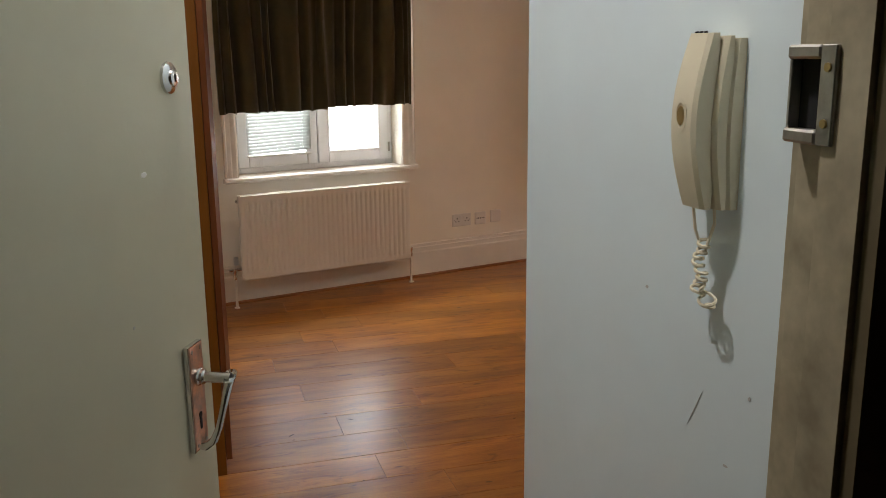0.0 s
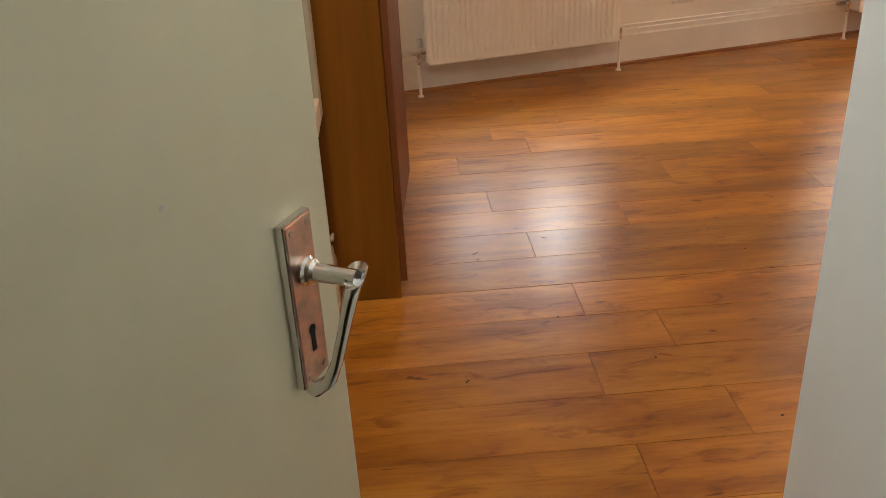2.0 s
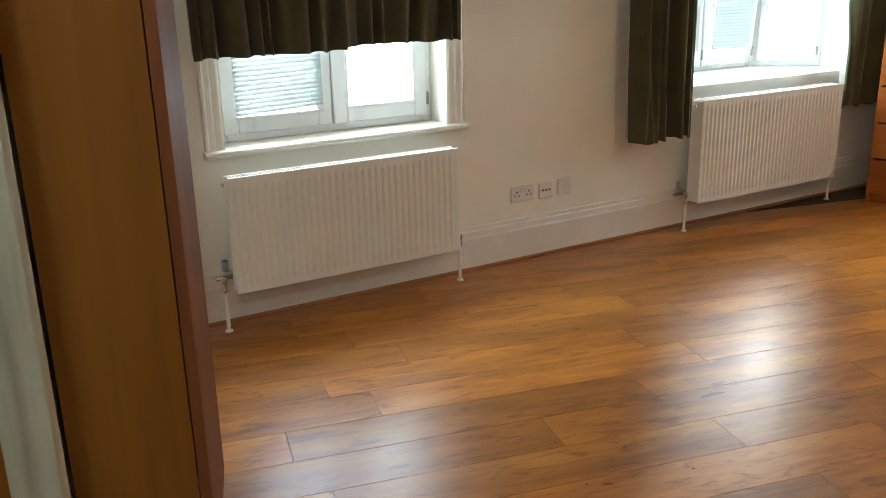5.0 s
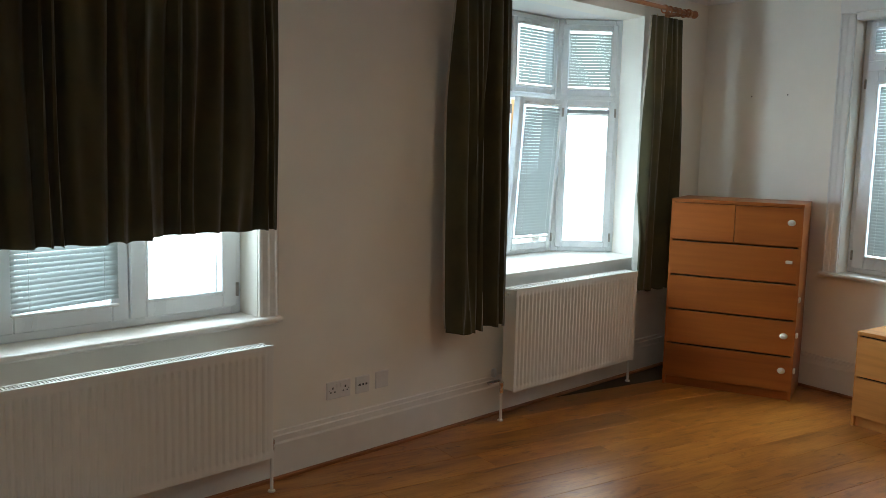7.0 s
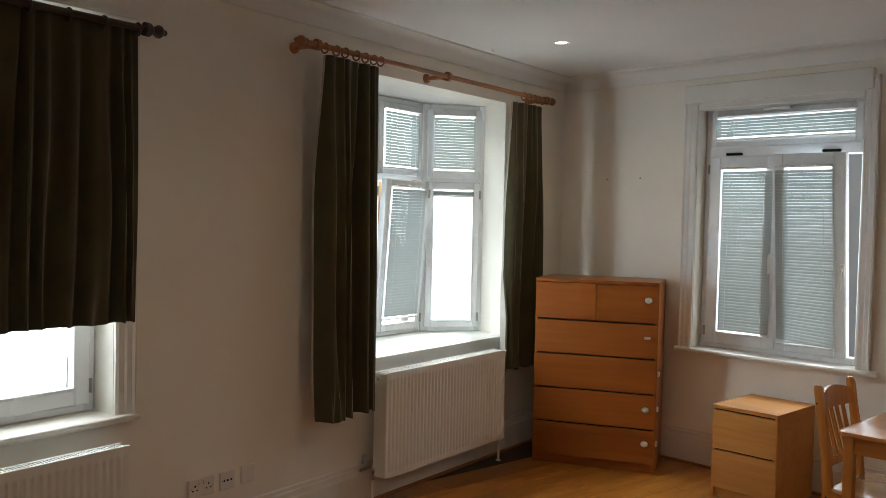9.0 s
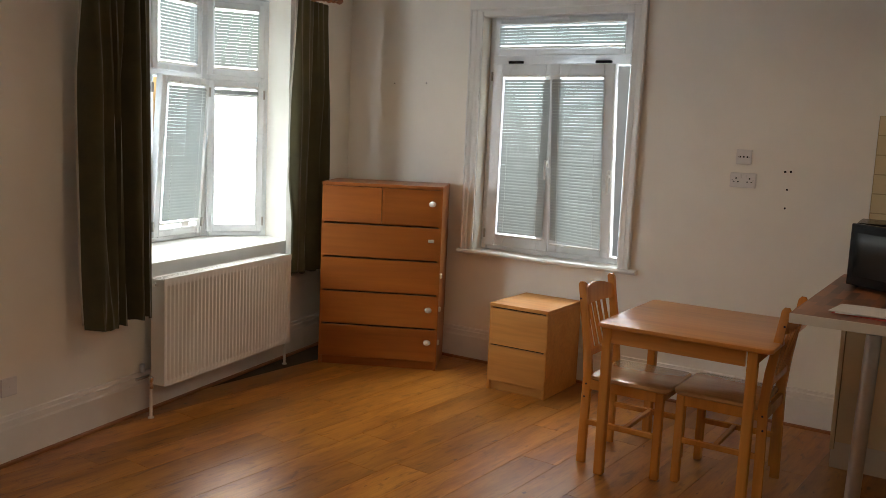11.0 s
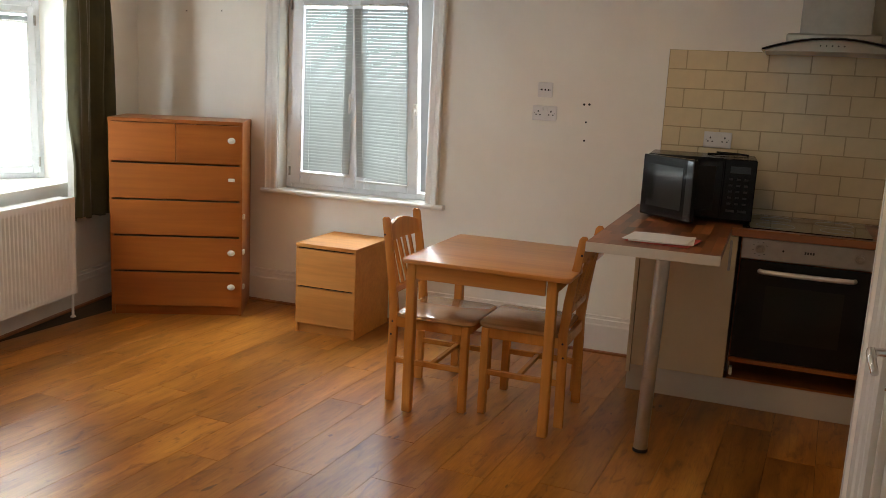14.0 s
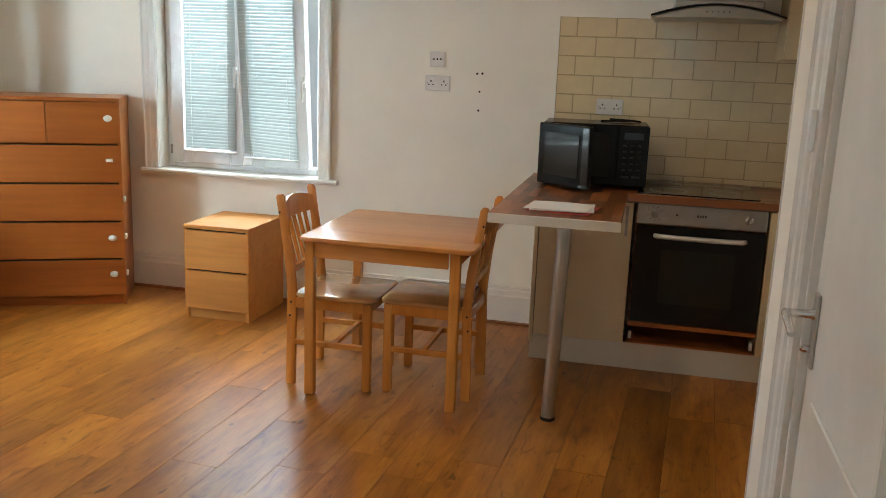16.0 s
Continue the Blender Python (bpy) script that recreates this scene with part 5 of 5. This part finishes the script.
part("door", box(0.002, 0.472, -0.012, 0.008, 0.058, 2.03, 0.001), wardrobe_door, ward)
part("door", box(0.0, 0.470, -0.018, 0.0, 0.058, 2.03, 0.001), wardrobe_door, ward, m=pose(0.476, 0.006, 0, 0, 0, -5.5))

MIRR = HALL @ pose(-0.272, 2.675, 0.73, 0, 0, 90)
mir = thing("wall_mirror", MIRR, "tall wall mirror in a deep limed-wood frame", "mirror")
FW, FH, FD = 0.42, 1.05, 0.062
part("stile", box(0.0, 0.055, -FD, -0.004, 0, FH, 0.002), lime_wood, mir)
part("stile", box(FW - 0.055, FW, -FD, -0.004, 0, FH, 0.002), lime_wood, mir)
part("rail", box(0.055, FW - 0.055, -FD + 0.001, -0.004, 0, 0.055, 0.002), lime_end, mir)
part("rail", box(0.055, FW - 0.055, -FD + 0.001, -0.004, FH - 0.055, FH, 0.002), lime_end, mir)
part("mirror_glass", box(0.05, FW - 0.05, -FD * 0.55, -FD * 0.55 + 0.005, 0.05, FH - 0.05), mirror_glass, mir)
part("backing", box(0.02, FW - 0.02, -FD * 0.5, -0.006, 0.02, FH - 0.02), black_gap, mir)

own = bmesh.new()
bmesh.ops.create_icosphere(own, subdivisions=2, radius=0.011)
for v in own.verts:
    v.co *= 1 + 0.45 * noise.noise(v.co * 160)
    v.co.z *= 0.8
rod((0, 0, 0), (0.004, 0.022, 0.004), 0.0045, seg=8, bm=own)
solid("cable_clip", own, white_plastic, "crumpled white cable clip on the skirting top", "cable clip", m=HALL @ pose(-0.256, 3.445, 0.236), smooth=True)

# ---- entrance door, frame, entry phone ----
DW = 0.812
DOOR = HALL @ pose(-0.472, 1.092, 0.006, 0, 0, 63.5)
door = thing("door_1", DOOR, "cream flush entrance door, half open, scuffed paint", "door", kind="structure")
# x from the hinge to the lock edge; y < 0 is the landing face
part("leaf", box(0, DW, -0.0, 0.044, 0, 2.03, 0.003), cream_paint, door)
# the lock plate and its lever hang about the spindle
HX, HZ = DW - 0.067, 1.0
lv = part("lock_plate", box(HX - 0.021, HX + 0.021, -0.010, 0.0, HZ - 0.112, HZ + 0.049, 0.0015), copper_worn, door, "worn coppery lock plate")
part("plate_rim", box(HX - 0.0225, HX + 0.0225, -0.0088, -0.0005, HZ - 0.1135, HZ + 0.0505, 0.001), chrome, lv)
bm = turned([(0.0135, 0.0), (0.0135, 0.004), (0.011, 0.006), (0.0115, 0.010), (0.0085, 0.013), (0.008, 0.052)], pose(HX, -0.010, HZ, 90, 0, 0), 18)
part("lever_neck", bm, chrome, lv, smooth=True)
own = bmesh.new()
secs = []
for x, y, z, w, d in ((0.008, -0.058, 0.004, 0.009, 0.009), (-0.006, -0.063, 0.003, 0.011, 0.008), (-0.016, -0.063, -0.010, 0.0115, 0.006), (-0.026, -0.060, -0.034, 0.0095, 0.005),
                      (-0.036, -0.056, -0.060, 0.0085, 0.005), (-0.043, -0.050, -0.078, 0.009, 0.006), (-0.046, -0.040, -0.086, 0.009, 0.006), (-0.044, -0.032, -0.088, 0.007, 0.004)):
    secs.append([own.verts.new((HX + x + w * math.cos(a) * 1.0, y + 1.1 * d * math.sin(a), HZ + z + w * math.cos(a) * 0.45)) for a in [2 * math.pi * k / 12 for k in range(12)]])
for a, b in zip(secs, secs[1:]):
    for k in range(12):
        own.faces.new((a[k], a[(k + 1) % 12], b[(k + 1) % 12], b[k]))
own.faces.new(secs[0][::-1])
own.faces.new(secs[-1])
part("lever", own, chrome, lv, "chrome lever handle", smooth=True)
bm = box(HX - 0.003, HX + 0.003, -0.0108, -0.0098, HZ - 0.082, HZ - 0.062)
turned([(0.0048, 0), (0.0048, 0.0008)], pose(HX, -0.0099, HZ - 0.060, 90, 0, 0), 12, bm)
part("keyhole", bm, black_gap, lv)
for z in (HZ - 0.104, HZ + 0.041):
    for x in (HX - 0.013, HX + 0.013):
        part("screw", rod((x, -0.0108, z), (x, -0.0095, z), 0.0032, seg=8), steel_dull, lv)
cyl_bm = turned([(0.022, 0.0), (0.0215, 0.004), (0.018, 0.007), (0.012, 0.008), (0.011, 0.011), (0.009, 0.0115)], pose(DW - 0.070, 0.0, 1.432, 90, 0, 0), 24)
cyl = part("night_latch_cylinder", cyl_bm, chrome, door, "round chrome lock cylinder", smooth=True)
part("keyhole", box(DW - 0.0712, DW - 0.0688, -0.0125, -0.0112, 1.427, 1.437), black_gap, cyl)
part("paint_chip", turned([(0.004, 0), (0.003, 0.0006)], pose(DW - 0.155, 0, 1.31, 90, 0, 0) @ Matrix.Diagonal((2, 1, 1, 1)), 8), gloss_white, door)

fr = thing("door_frame", HALL, "cream-painted timber door frame with chipped edges", "door frame", kind="structure")
part("jamb", prism([(0.342, 1.002), (0.42, 1.002), (0.42, 1.088), (0.355, 1.088), (0.355, 1.046), (0.342, 1.046)], 0, 2.07, axis="Z"), jamb_paint, fr)
part("jamb", prism([(-0.477, 1.002), (-0.55, 1.002), (-0.55, 1.088), (-0.490, 1.088), (-0.490, 1.046), (-0.477, 1.046)], 0, 2.07, axis="Z"), jamb_paint, fr)
part("head", box(-0.490, 0.355, 1.002, 1.088, 2.045, 2.09), jamb_paint, fr)
part("lobby_architrave", box(0.36, 0.43, 1.0895, 1.105, 0, 2.12, 0.004), jamb_paint, fr)
part("lobby_architrave", box(-0.56, -0.495, 1.0895, 1.105, 0, 2.12, 0.004), jamb_paint, fr)
part("lobby_architrave", box(-0.495, 0.36, 1.0895, 1.105, 2.05, 2.12, 0.004), jamb_paint, fr)

sp = thing("strike_plate", HALL, "dull steel night-latch keep on the door frame", "door keep")
bm = box(0.3385, 0.3425, 1.033, 1.048, 1.394, 1.470, 0.001)
box(0.3385, 0.3552, 1.046, 1.050, 1.394, 1.470, 0.001, bm)
box(0.338, 0.3552, 1.050, 1.0885, 1.394, 1.405, 0.002, bm)
box(0.338, 0.3552, 1.050, 1.0885, 1.459, 1.470, 0.002, bm)
box(0.341, 0.3552, 1.084, 1.0885, 1.405, 1.459, 0.001, bm)
part("plate", bm, steel_dull, sp)
part("recess", box(0.350, 0.3556, 1.050, 1.084, 1.405, 1.459), black_gap, sp)
for z in (1.411, 1.453):
    part("screw", rod((0.3368, 1.0405, z), (0.339, 1.0405, z), 0.0035, seg=10), brass, sp)

# entry phone: base at the wall, x along the wall towards the landing, y < 0 into the lobby
PH = HALL @ pose(0.53, 1.484, 1.272, 0, 0, -90) @ Matrix.Diagonal((1, 0.68, 0.93, 1))
ph = thing("entry_phone", PH, "cream plastic wall entry phone with coiled cord", "entry phone")


def bowed(x0, x1, y0, y1, h, bow, taper=0.0):
    own = bmesh.new()
    secs = []
    n = 12
    for k in range(n + 1):
        a = k / n
        b = math.sin(math.pi * a) * bow
        tp = taper * (abs(a - 0.5) * 2) ** 3
        r = 0.006
        x, X, y, Y = x0 + tp, x1 - tp, y0 - b, y1
        secs.append([own.verts.new((p, q, a * h)) for p, q in ((x, Y), (x, y + r), (x + r, y), (X - r, y), (X, y + r), (X, Y))])
    for a, b in zip(secs, secs[1:]):
        for k in range(6):
            own.faces.new((a[k], a[(k + 1) % 6], b[(k + 1) % 6], b[k]))
    own.faces.new(secs[0][::-1])
    own.faces.new(secs[-1])
    return own


part("wall_base", bowed(0.004, 0.074, -0.020, 0.0, 0.225, 0.010), phone_plastic, ph, smooth=True)
part("cradle", bowed(0.006, 0.070, -0.036, -0.022, 0.228, 0.017), phone_plastic, ph, smooth=True)
hs = part("handset", bowed(0.006, 0.062, -0.060, -0.042, 0.232, 0.030, 0.003), phone_plastic, ph, "bowed cream handset", smooth=True)
own = turned([(0.012, 0), (0.0135, 0.002), (0.010, 0.0025), (0.009, 0.0012)], pose(0.033, -0.0885, 0.125, 90, 0, 0) @ Matrix.Diagonal((1, 1.7, 1, 1)), 16)
part("button_recess", own, phone_plastic, hs, smooth=True)
part("button", turned([(0.008, 0), (0.008, 0.001)], pose(0.033, -0.0900, 0.125, 90, 0, 0) @ Matrix.Diagonal((1, 1.6, 1, 1)), 16), brass, hs)
for k in range(3):
    part("sound_hole", rod((0.022 + 0.01 * k, -0.058, 0.2325), (0.022 + 0.01 * k, -0.052, 0.2335), 0.0015, seg=6), black_gap, hs)
pts = [(0.035, -0.055, 0.0), (0.036, -0.05, -0.03), (0.04, -0.045, -0.045)]
for k in range(160):
    a = 2 * math.pi * k / 14
    z = -0.045 - 0.075 * min(1, k / 110)
    cx = 0.036 + (0.006 * math.sin(k * 0.1))
    if k > 110:
        q = (k - 110) / 50
        cx += 0.03 * math.sin(q * math.pi) - 0.01 * q
        z -= 0.016 * math.sin(q * math.pi * 1.4)
    pts.append((cx + 0.0085 * math.cos(a), -0.035 + 0.0085 * math.sin(a), z + 0.0012 * math.sin(a)))
part("coiled_cord", tube(pts, 0.0026, 6), phone_plastic, ph, "cream coiled cord", smooth=True)
part("cord_tail", tube([(0.055, -0.03, 0.0), (0.058, -0.03, -0.02), (0.05, -0.035, -0.05), (0.045, -0.035, -0.065)], 0.0026, 6), phone_plastic, ph, smooth=True)

# ---- inner white door in the partition ----
BATH = Matrix.Translation((P_BK[0], P_BK[1], 0)) @ Matrix.Rotation(math.atan2(P_BR[1] - P_BK[1], P_BR[0] - P_BK[0]), 4, "Z")
d2 = thing("door_2", BATH, "white-painted panelled inner door, closed", "door", kind="structure")
# x from the lock edge to the hinge; y < 0 is the room
part("leaf", box(0.485, 1.18, 0.018, 0.058, 0.008, 1.995, 0.002), door_white, d2)
for a, b in ((0.15, 0.86), (1.02, 1.88)):
    part("panel_mould", box(0.58, 1.085, 0.012, 0.019, a, b, 0.004), door_white, d2)
part("lining", box(0.452, 0.483, 0.0, 0.098, 0, 2.0, 0.002), door_white, d2)
part("lining", box(1.182, 1.208, 0.0, 0.098, 0, 2.0, 0.002), door_white, d2)
part("lining", box(0.452, 1.208, 0.0, 0.098, 2.0, 2.028, 0.002), door_white, d2)
casing(d2, 0.47, 1.192, 0.0, 2.012, 0.075, door_white)
lp = part("lever_plate", box(0.508, 0.544, 0.010, 0.018, 0.915, 1.075, 0.002), hood_steel, d2, "chrome lever plate")
bm = turned([(0.013, 0.0), (0.010, 0.008), (0.009, 0.05)], pose(0.526, 0.010, 1.03, 90, 0, 0), 14)
tube([(0.526, -0.045, 1.03), (0.543, -0.047, 1.029), (0.575, -0.046, 1.020), (0.600, -0.042, 1.004)], [0.010, 0.010, 0.009, 0.008], 10, bm)
part("lever", bm, chrome, lp, smooth=True)
part("thumb_turn", turned([(0.009, 0), (0.009, 0.012), (0.005, 0.02)], pose(0.526, 0.010, 0.955, 90, 0, 0), 12), chrome, lp, smooth=True)
part("door_bolt", box(0.44, 0.462, -0.034, -0.02, 1.36, 1.45, 0.003), white_plastic, d2, "painted-over latch pull")
solid("side_lining", box(-0.008, 0.0, -0.004, 0.10, 0.0, 2.3, 0.002), door_white, "white-painted edge board at the partition end", kind="structure", m=BATH)

# ---- ceiling spots ----


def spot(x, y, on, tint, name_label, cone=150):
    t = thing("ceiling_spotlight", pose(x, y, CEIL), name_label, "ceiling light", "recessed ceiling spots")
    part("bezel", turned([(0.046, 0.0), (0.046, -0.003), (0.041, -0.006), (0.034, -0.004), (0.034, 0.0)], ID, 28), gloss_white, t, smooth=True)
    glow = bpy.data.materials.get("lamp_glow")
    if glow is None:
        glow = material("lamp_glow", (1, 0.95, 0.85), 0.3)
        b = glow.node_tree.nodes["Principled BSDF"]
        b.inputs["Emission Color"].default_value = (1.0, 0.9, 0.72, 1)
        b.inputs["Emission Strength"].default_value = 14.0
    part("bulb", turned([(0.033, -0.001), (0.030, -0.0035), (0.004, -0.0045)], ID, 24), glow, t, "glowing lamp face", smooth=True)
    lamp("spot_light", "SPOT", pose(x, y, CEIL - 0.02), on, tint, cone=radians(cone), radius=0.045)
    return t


# Only the first spot is known; the other four are unseen, added as fill.
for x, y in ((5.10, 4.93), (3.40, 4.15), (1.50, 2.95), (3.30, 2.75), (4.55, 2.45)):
    spot(x, y, SPOT_W, WARM, "recessed white ceiling spotlight, lit; one known, four added unseen as fill")
hx, hy = hall_xy(-0.115, 1.66)
spot(hx, hy, HALL_W, LOBBY, "recessed white ceiling spotlight in the lobby, lit", 165)
solid("ceiling_hook", tube([(0, 0, 0), (0, 0, -0.012), (0.008, 0, -0.02), (0.018, 0, -0.02), (0.02, 0, -0.01)], 0.0025, 6), gloss_white, "small white-painted hook in the ceiling", "hook", m=pose(5.03, 5.38, CEIL), smooth=True)

# ---- outside ----
solid("ground", box(-60, 80, 6.25, 90, -0.5, -0.35), asphalt, "pale grey street paving outside", kind="structure")
solid("ground", box(6.9, 80, -60, 6.249, -0.5, -0.35), asphalt, "pale grey street paving outside", kind="structure")
gw = thing("garden_wall", pose(0, 10.5, -0.35), "low pale rendered garden wall across the street", "wall")
part("wall_face", box(-12, 8, 0, 0.22, 0, 0.9, 0.01), render_white, gw)
part("coping", box(-12, 8, -0.03, 0.25, 0.9, 0.97, 0.01), render_white, gw)
rnd = random.Random(2)
own = bmesh.new()
for k in range(2600):
    x = rnd.uniform(-12, 8)
    y = rnd.gauss(11.3, 0.28)
    z = rnd.uniform(-0.3, 1.15 + 0.25 * math.sin(x * 2.1) + 0.15 * math.sin(x * 5.3))
    m = Matrix.Translation((x, y, z)) @ Euler((rnd.uniform(0, 6), rnd.uniform(0, 6), rnd.uniform(0, 6))).to_matrix().to_4x4()
    s = rnd.uniform(0.05, 0.11)
    vs = [own.verts.new(m @ Vector(p)) for p in ((-s, 0, 0), (0, -s * 0.5, 0.02), (s, 0, 0), (0, s * 0.5, 0.02))]
    own.faces.new(vs)
solid("hedge", own, leaf, "green clipped hedge behind the garden wall", "hedge", kind="stuff")


def house(m, w, d, h, label, mat):
    t = thing("house", m, label, "house", "houses across the street")
    part("wall", box(0, w, 0, d, 0, h), mat, t)
    part("roof", prism([(-0.3, h), (d + 0.3, h), (d / 2, h + 2.6)], -0.3, w + 0.3), brick_red, t)
    for z in (1.0, 3.7):
        for k in range(int(w / 2.5)):
            x = 0.8 + 2.5 * k
            wd = part("window", box(x, x + 1.3, -0.04, 0.02, z, z + 1.5, 0.02), upvc, t)
            part("pane", box(x + 0.08, x + 1.22, -0.05, -0.035, z + 0.08, z + 1.42), window_dark, wd)
    return t


house(pose(-9, 19, -0.35), 12, 8, 5.6, "pale rendered two-storey house across the street", render_white)
house(pose(6, 20, -0.35), 12, 8, 5.6, "red brick two-storey house across the street", brick_red)
house(pose(21, -6, -0.35, 0, 0, 90) @ Matrix.Scale(1, 4), 14, 8, 5.6, "pale rendered two-storey house along the side street", render_white)

bw = thing("garden_wall", EAST @ pose(-4.0, 3.0, -0.35), "red-brown brick garden wall close outside the window", "wall")
part("wall_face", box(0, 3.2, 0, 0.22, 0, 1.30, 0.01), brick_red, bw)
part("coping", box(-0.02, 3.22, -0.03, 0.25, 1.30, 1.36, 0.01), brick_red, bw)

# ---- chips in the boards, scuffs on the paint ----
chip_dark = material("chip_dark", (0.05, 0.025, 0.012), 0.8)
scuff_grey = material("scuff_grey", (0.50, 0.50, 0.47), 0.7)


def flake(name, w, d, mat, parent, m, seed):
    """A thin uneven fleck lying on a surface; the surface is its local x, y."""
    r = random.Random(seed)
    own = bmesh.new()
    n = 9
    ring = [own.verts.new((w / 2 * math.cos(2 * math.pi * k / n) * r.uniform(0.6, 1.1), d / 2 * math.sin(2 * math.pi * k / n) * r.uniform(0.5, 1.2), 0.0006)) for k in range(n)]
    rim = [own.verts.new((v.co.x * 1.15, v.co.y * 1.15, 0.0)) for v in ring]
    own.faces.new(ring)
    for k in range(n):
        own.faces.new((rim[k], rim[(k + 1) % n], ring[(k + 1) % n], ring[k]))
    return part(name, own, mat, parent, m=m)


for k, (u, v, w, d, a) in enumerate(((0.200, 3.735, 0.026, 0.008, 40), (0.205, 3.69, 0.010, 0.006, 0), (0.452, 3.82, 0.022, 0.007, -25), (0.10, 2.99, 0.018, 0.007, 50), (0.62, 3.03, 0.010, 0.006, 0),
                                     (0.40, 3.28, 0.008, 0.006, 0), (1.10, 3.62, 0.012, 0.006, 10), (1.36, 4.02, 0.014, 0.006, -10), (0.85, 2.74, 0.012, 0.008, 0), (1.02, 4.05, 0.009, 0.006, 30))):
    flake("chip", w, d, chip_dark, floor, HALL @ pose(u, v, 0.0002, 0, 0, a), k)
for k, (x, z, w, d, a) in enumerate(((0.40, 0.82, 0.012, 0.004, 20), (0.31, 0.70, 0.02, 0.004, 70), (0.52, 0.62, 0.006, 0.005, 0), (0.60, 1.12, 0.007, 0.004, 10), (0.22, 1.05, 0.009, 0.004, -30))):
    flake("scuff", w, d, scuff_grey, door, pose(x, -0.0002, z, 90, 0, 0) @ pose(0, 0, 0, 0, 0, a), 40 + k)
for k, (v, z, w, d, a) in enumerate(((1.475, 0.985, 0.075, 0.002, 62), (1.40, 0.93, 0.012, 0.004, 0), (1.62, 1.12, 0.008, 0.005, 10), (1.36, 1.04, 0.006, 0.006, 0))):
    flake("scuff", w, d, scuff_grey, wall_hall_right, wall_hall_right.matrix_basis.inverted() @ HALL @ pose(0.5298, v, z, 90, 0, -90) @ pose(0, 0, 0, 0, 0, a), 60 + k)

# ---- splashback tiles ----
bm = box(2.60, 4.45, -0.0080, -0.0005, 0.911, 1.775)
solid("trim", bm, grout, "brownish grout bed behind the wall tiles", kind="structure", m=EAST)
solid("trim", box(2.596, 2.600, -0.010, -0.0005, 0.911, 1.779), gloss_white, "white tile edge trim strip", kind="structure", m=EAST)
TW, TH, GAP = 0.2105, 0.104, 0.0022


def tile_mesh(w, h):
    bm = box(0, w, -0.0105, -0.0034, 0, h)
    front = [v for v in bm.verts if v.co.y < -0.008]
    for v in front:
        v.co.x += 0.0022 if v.co.x < w / 2 else -0.0022
        v.co.z += 0.0022 if v.co.z < h / 2 else -0.0022
    return mesh_of(bm, "tile", tile_glaze)


made = {}
for r in range(9):
    z = 0.841 + r * TH
    high = TH - GAP
    if z < 0.913:
        high, z = z + high - 0.913, 0.913
    s = 2.697 - (0 if r % 2 == 0 else TW / 2) - TW
    while s < 4.44:
        a, b = max(2.602, s), min(4.445, s + TW - GAP)
        if b - a > 0.012 and z < 1.75:
            key = (round(b - a, 4), round(high, 4))
            if key not in made:
                made[key] = tile_mesh(*key)
            ob = new("tile", made[key])
            ob.parent = wall_east
            ob.matrix_basis = pose(1.0135, 0, 0) @ pose(a, 0.0005 * math.sin(a * 37 + r), z)
        s += TW

# ---- floor planks ----
PW, PL = 0.1987, 1.29
known = {2: 0.470, 3: 0.755, 4: 0.444, 5: 0.692, 6: 0.481, 7: 0.615, 8: 0.400, 9: 0.78, 10: 0.302, 11: 1.055, 12: 0.218}
outline = [hall_xy(-0.66, 0.95), hall_xy(0.53, 0.95), P_BR, P_BK, P_SW, P_SE, P_NE, P_NW, P_HK, P_HC]


def clip(poly, a, b, c):
    """The part of a polygon where a*x + b*y <= c."""
    out = []
    for p, q in zip(poly, poly[1:] + poly[:1]):
        dp, dq = a * p[0] + b * p[1] - c, a * q[0] + b * q[1] - c
        if dp <= 0:
            out.append(p)
        if (dp < 0) != (dq < 0) and abs(dp - dq) > 1e-9:
            t = dp / (dp - dq)
            out.append((p[0] + (q[0] - p[0]) * t, p[1] + (q[1] - p[1]) * t))
    return out


inv = HALL.inverted()
room = [tuple((inv @ Vector((*p, 0)))[:2]) for p in outline]
rnd = random.Random(7)
for row in range(-24, 22):
    v0 = 2.681 + PW * (row - 3)
    first = known.get(row, rnd.uniform(0, PL)) - 4 * PL
    for k in range(12):
        u0, u1, a, b = first + k * PL, first + (k + 1) * PL, v0, v0 + PW
        if v0 < -1.3 or u0 > 8:
            continue
        g = 0.0008
        b -= 0.0012 if row == 6 else 0.0
        cell = clip(clip(clip(clip(room, -1, 0, -(u0 + g)), 1, 0, u1 - g), 0, -1, -(a + g)), 0, 1, b - g)
        if len(cell) < 3:
            continue
        us, vs = [p[0] for p in cell], [p[1] for p in cell]
        if max(us) - min(us) < 0.01 or max(vs) - min(vs) < 0.01:
            continue
        x0, x1, y0, y1 = min(us), max(us), min(vs), max(vs)
        key = (round(x1 - x0, 3), round(y1 - y0, 3))
        data = made.get(key)
        if data is None:
            bm = box(0, x1 - x0, 0, y1 - y0, -0.009, 0.0)
            top_face = [f for f in bm.faces if f.normal.z > 0.5]
            bmesh.ops.bevel(bm, geom=[e for f in top_face for e in f.edges], offset=0.0003, segments=1, affect="EDGES")
            data = made[key] = mesh_of(bm, "plank", plank_wood)
        ob = new("plank", data)
        ob.parent = floor
        ob.matrix_basis = HALL @ pose(x0, y0, 0)
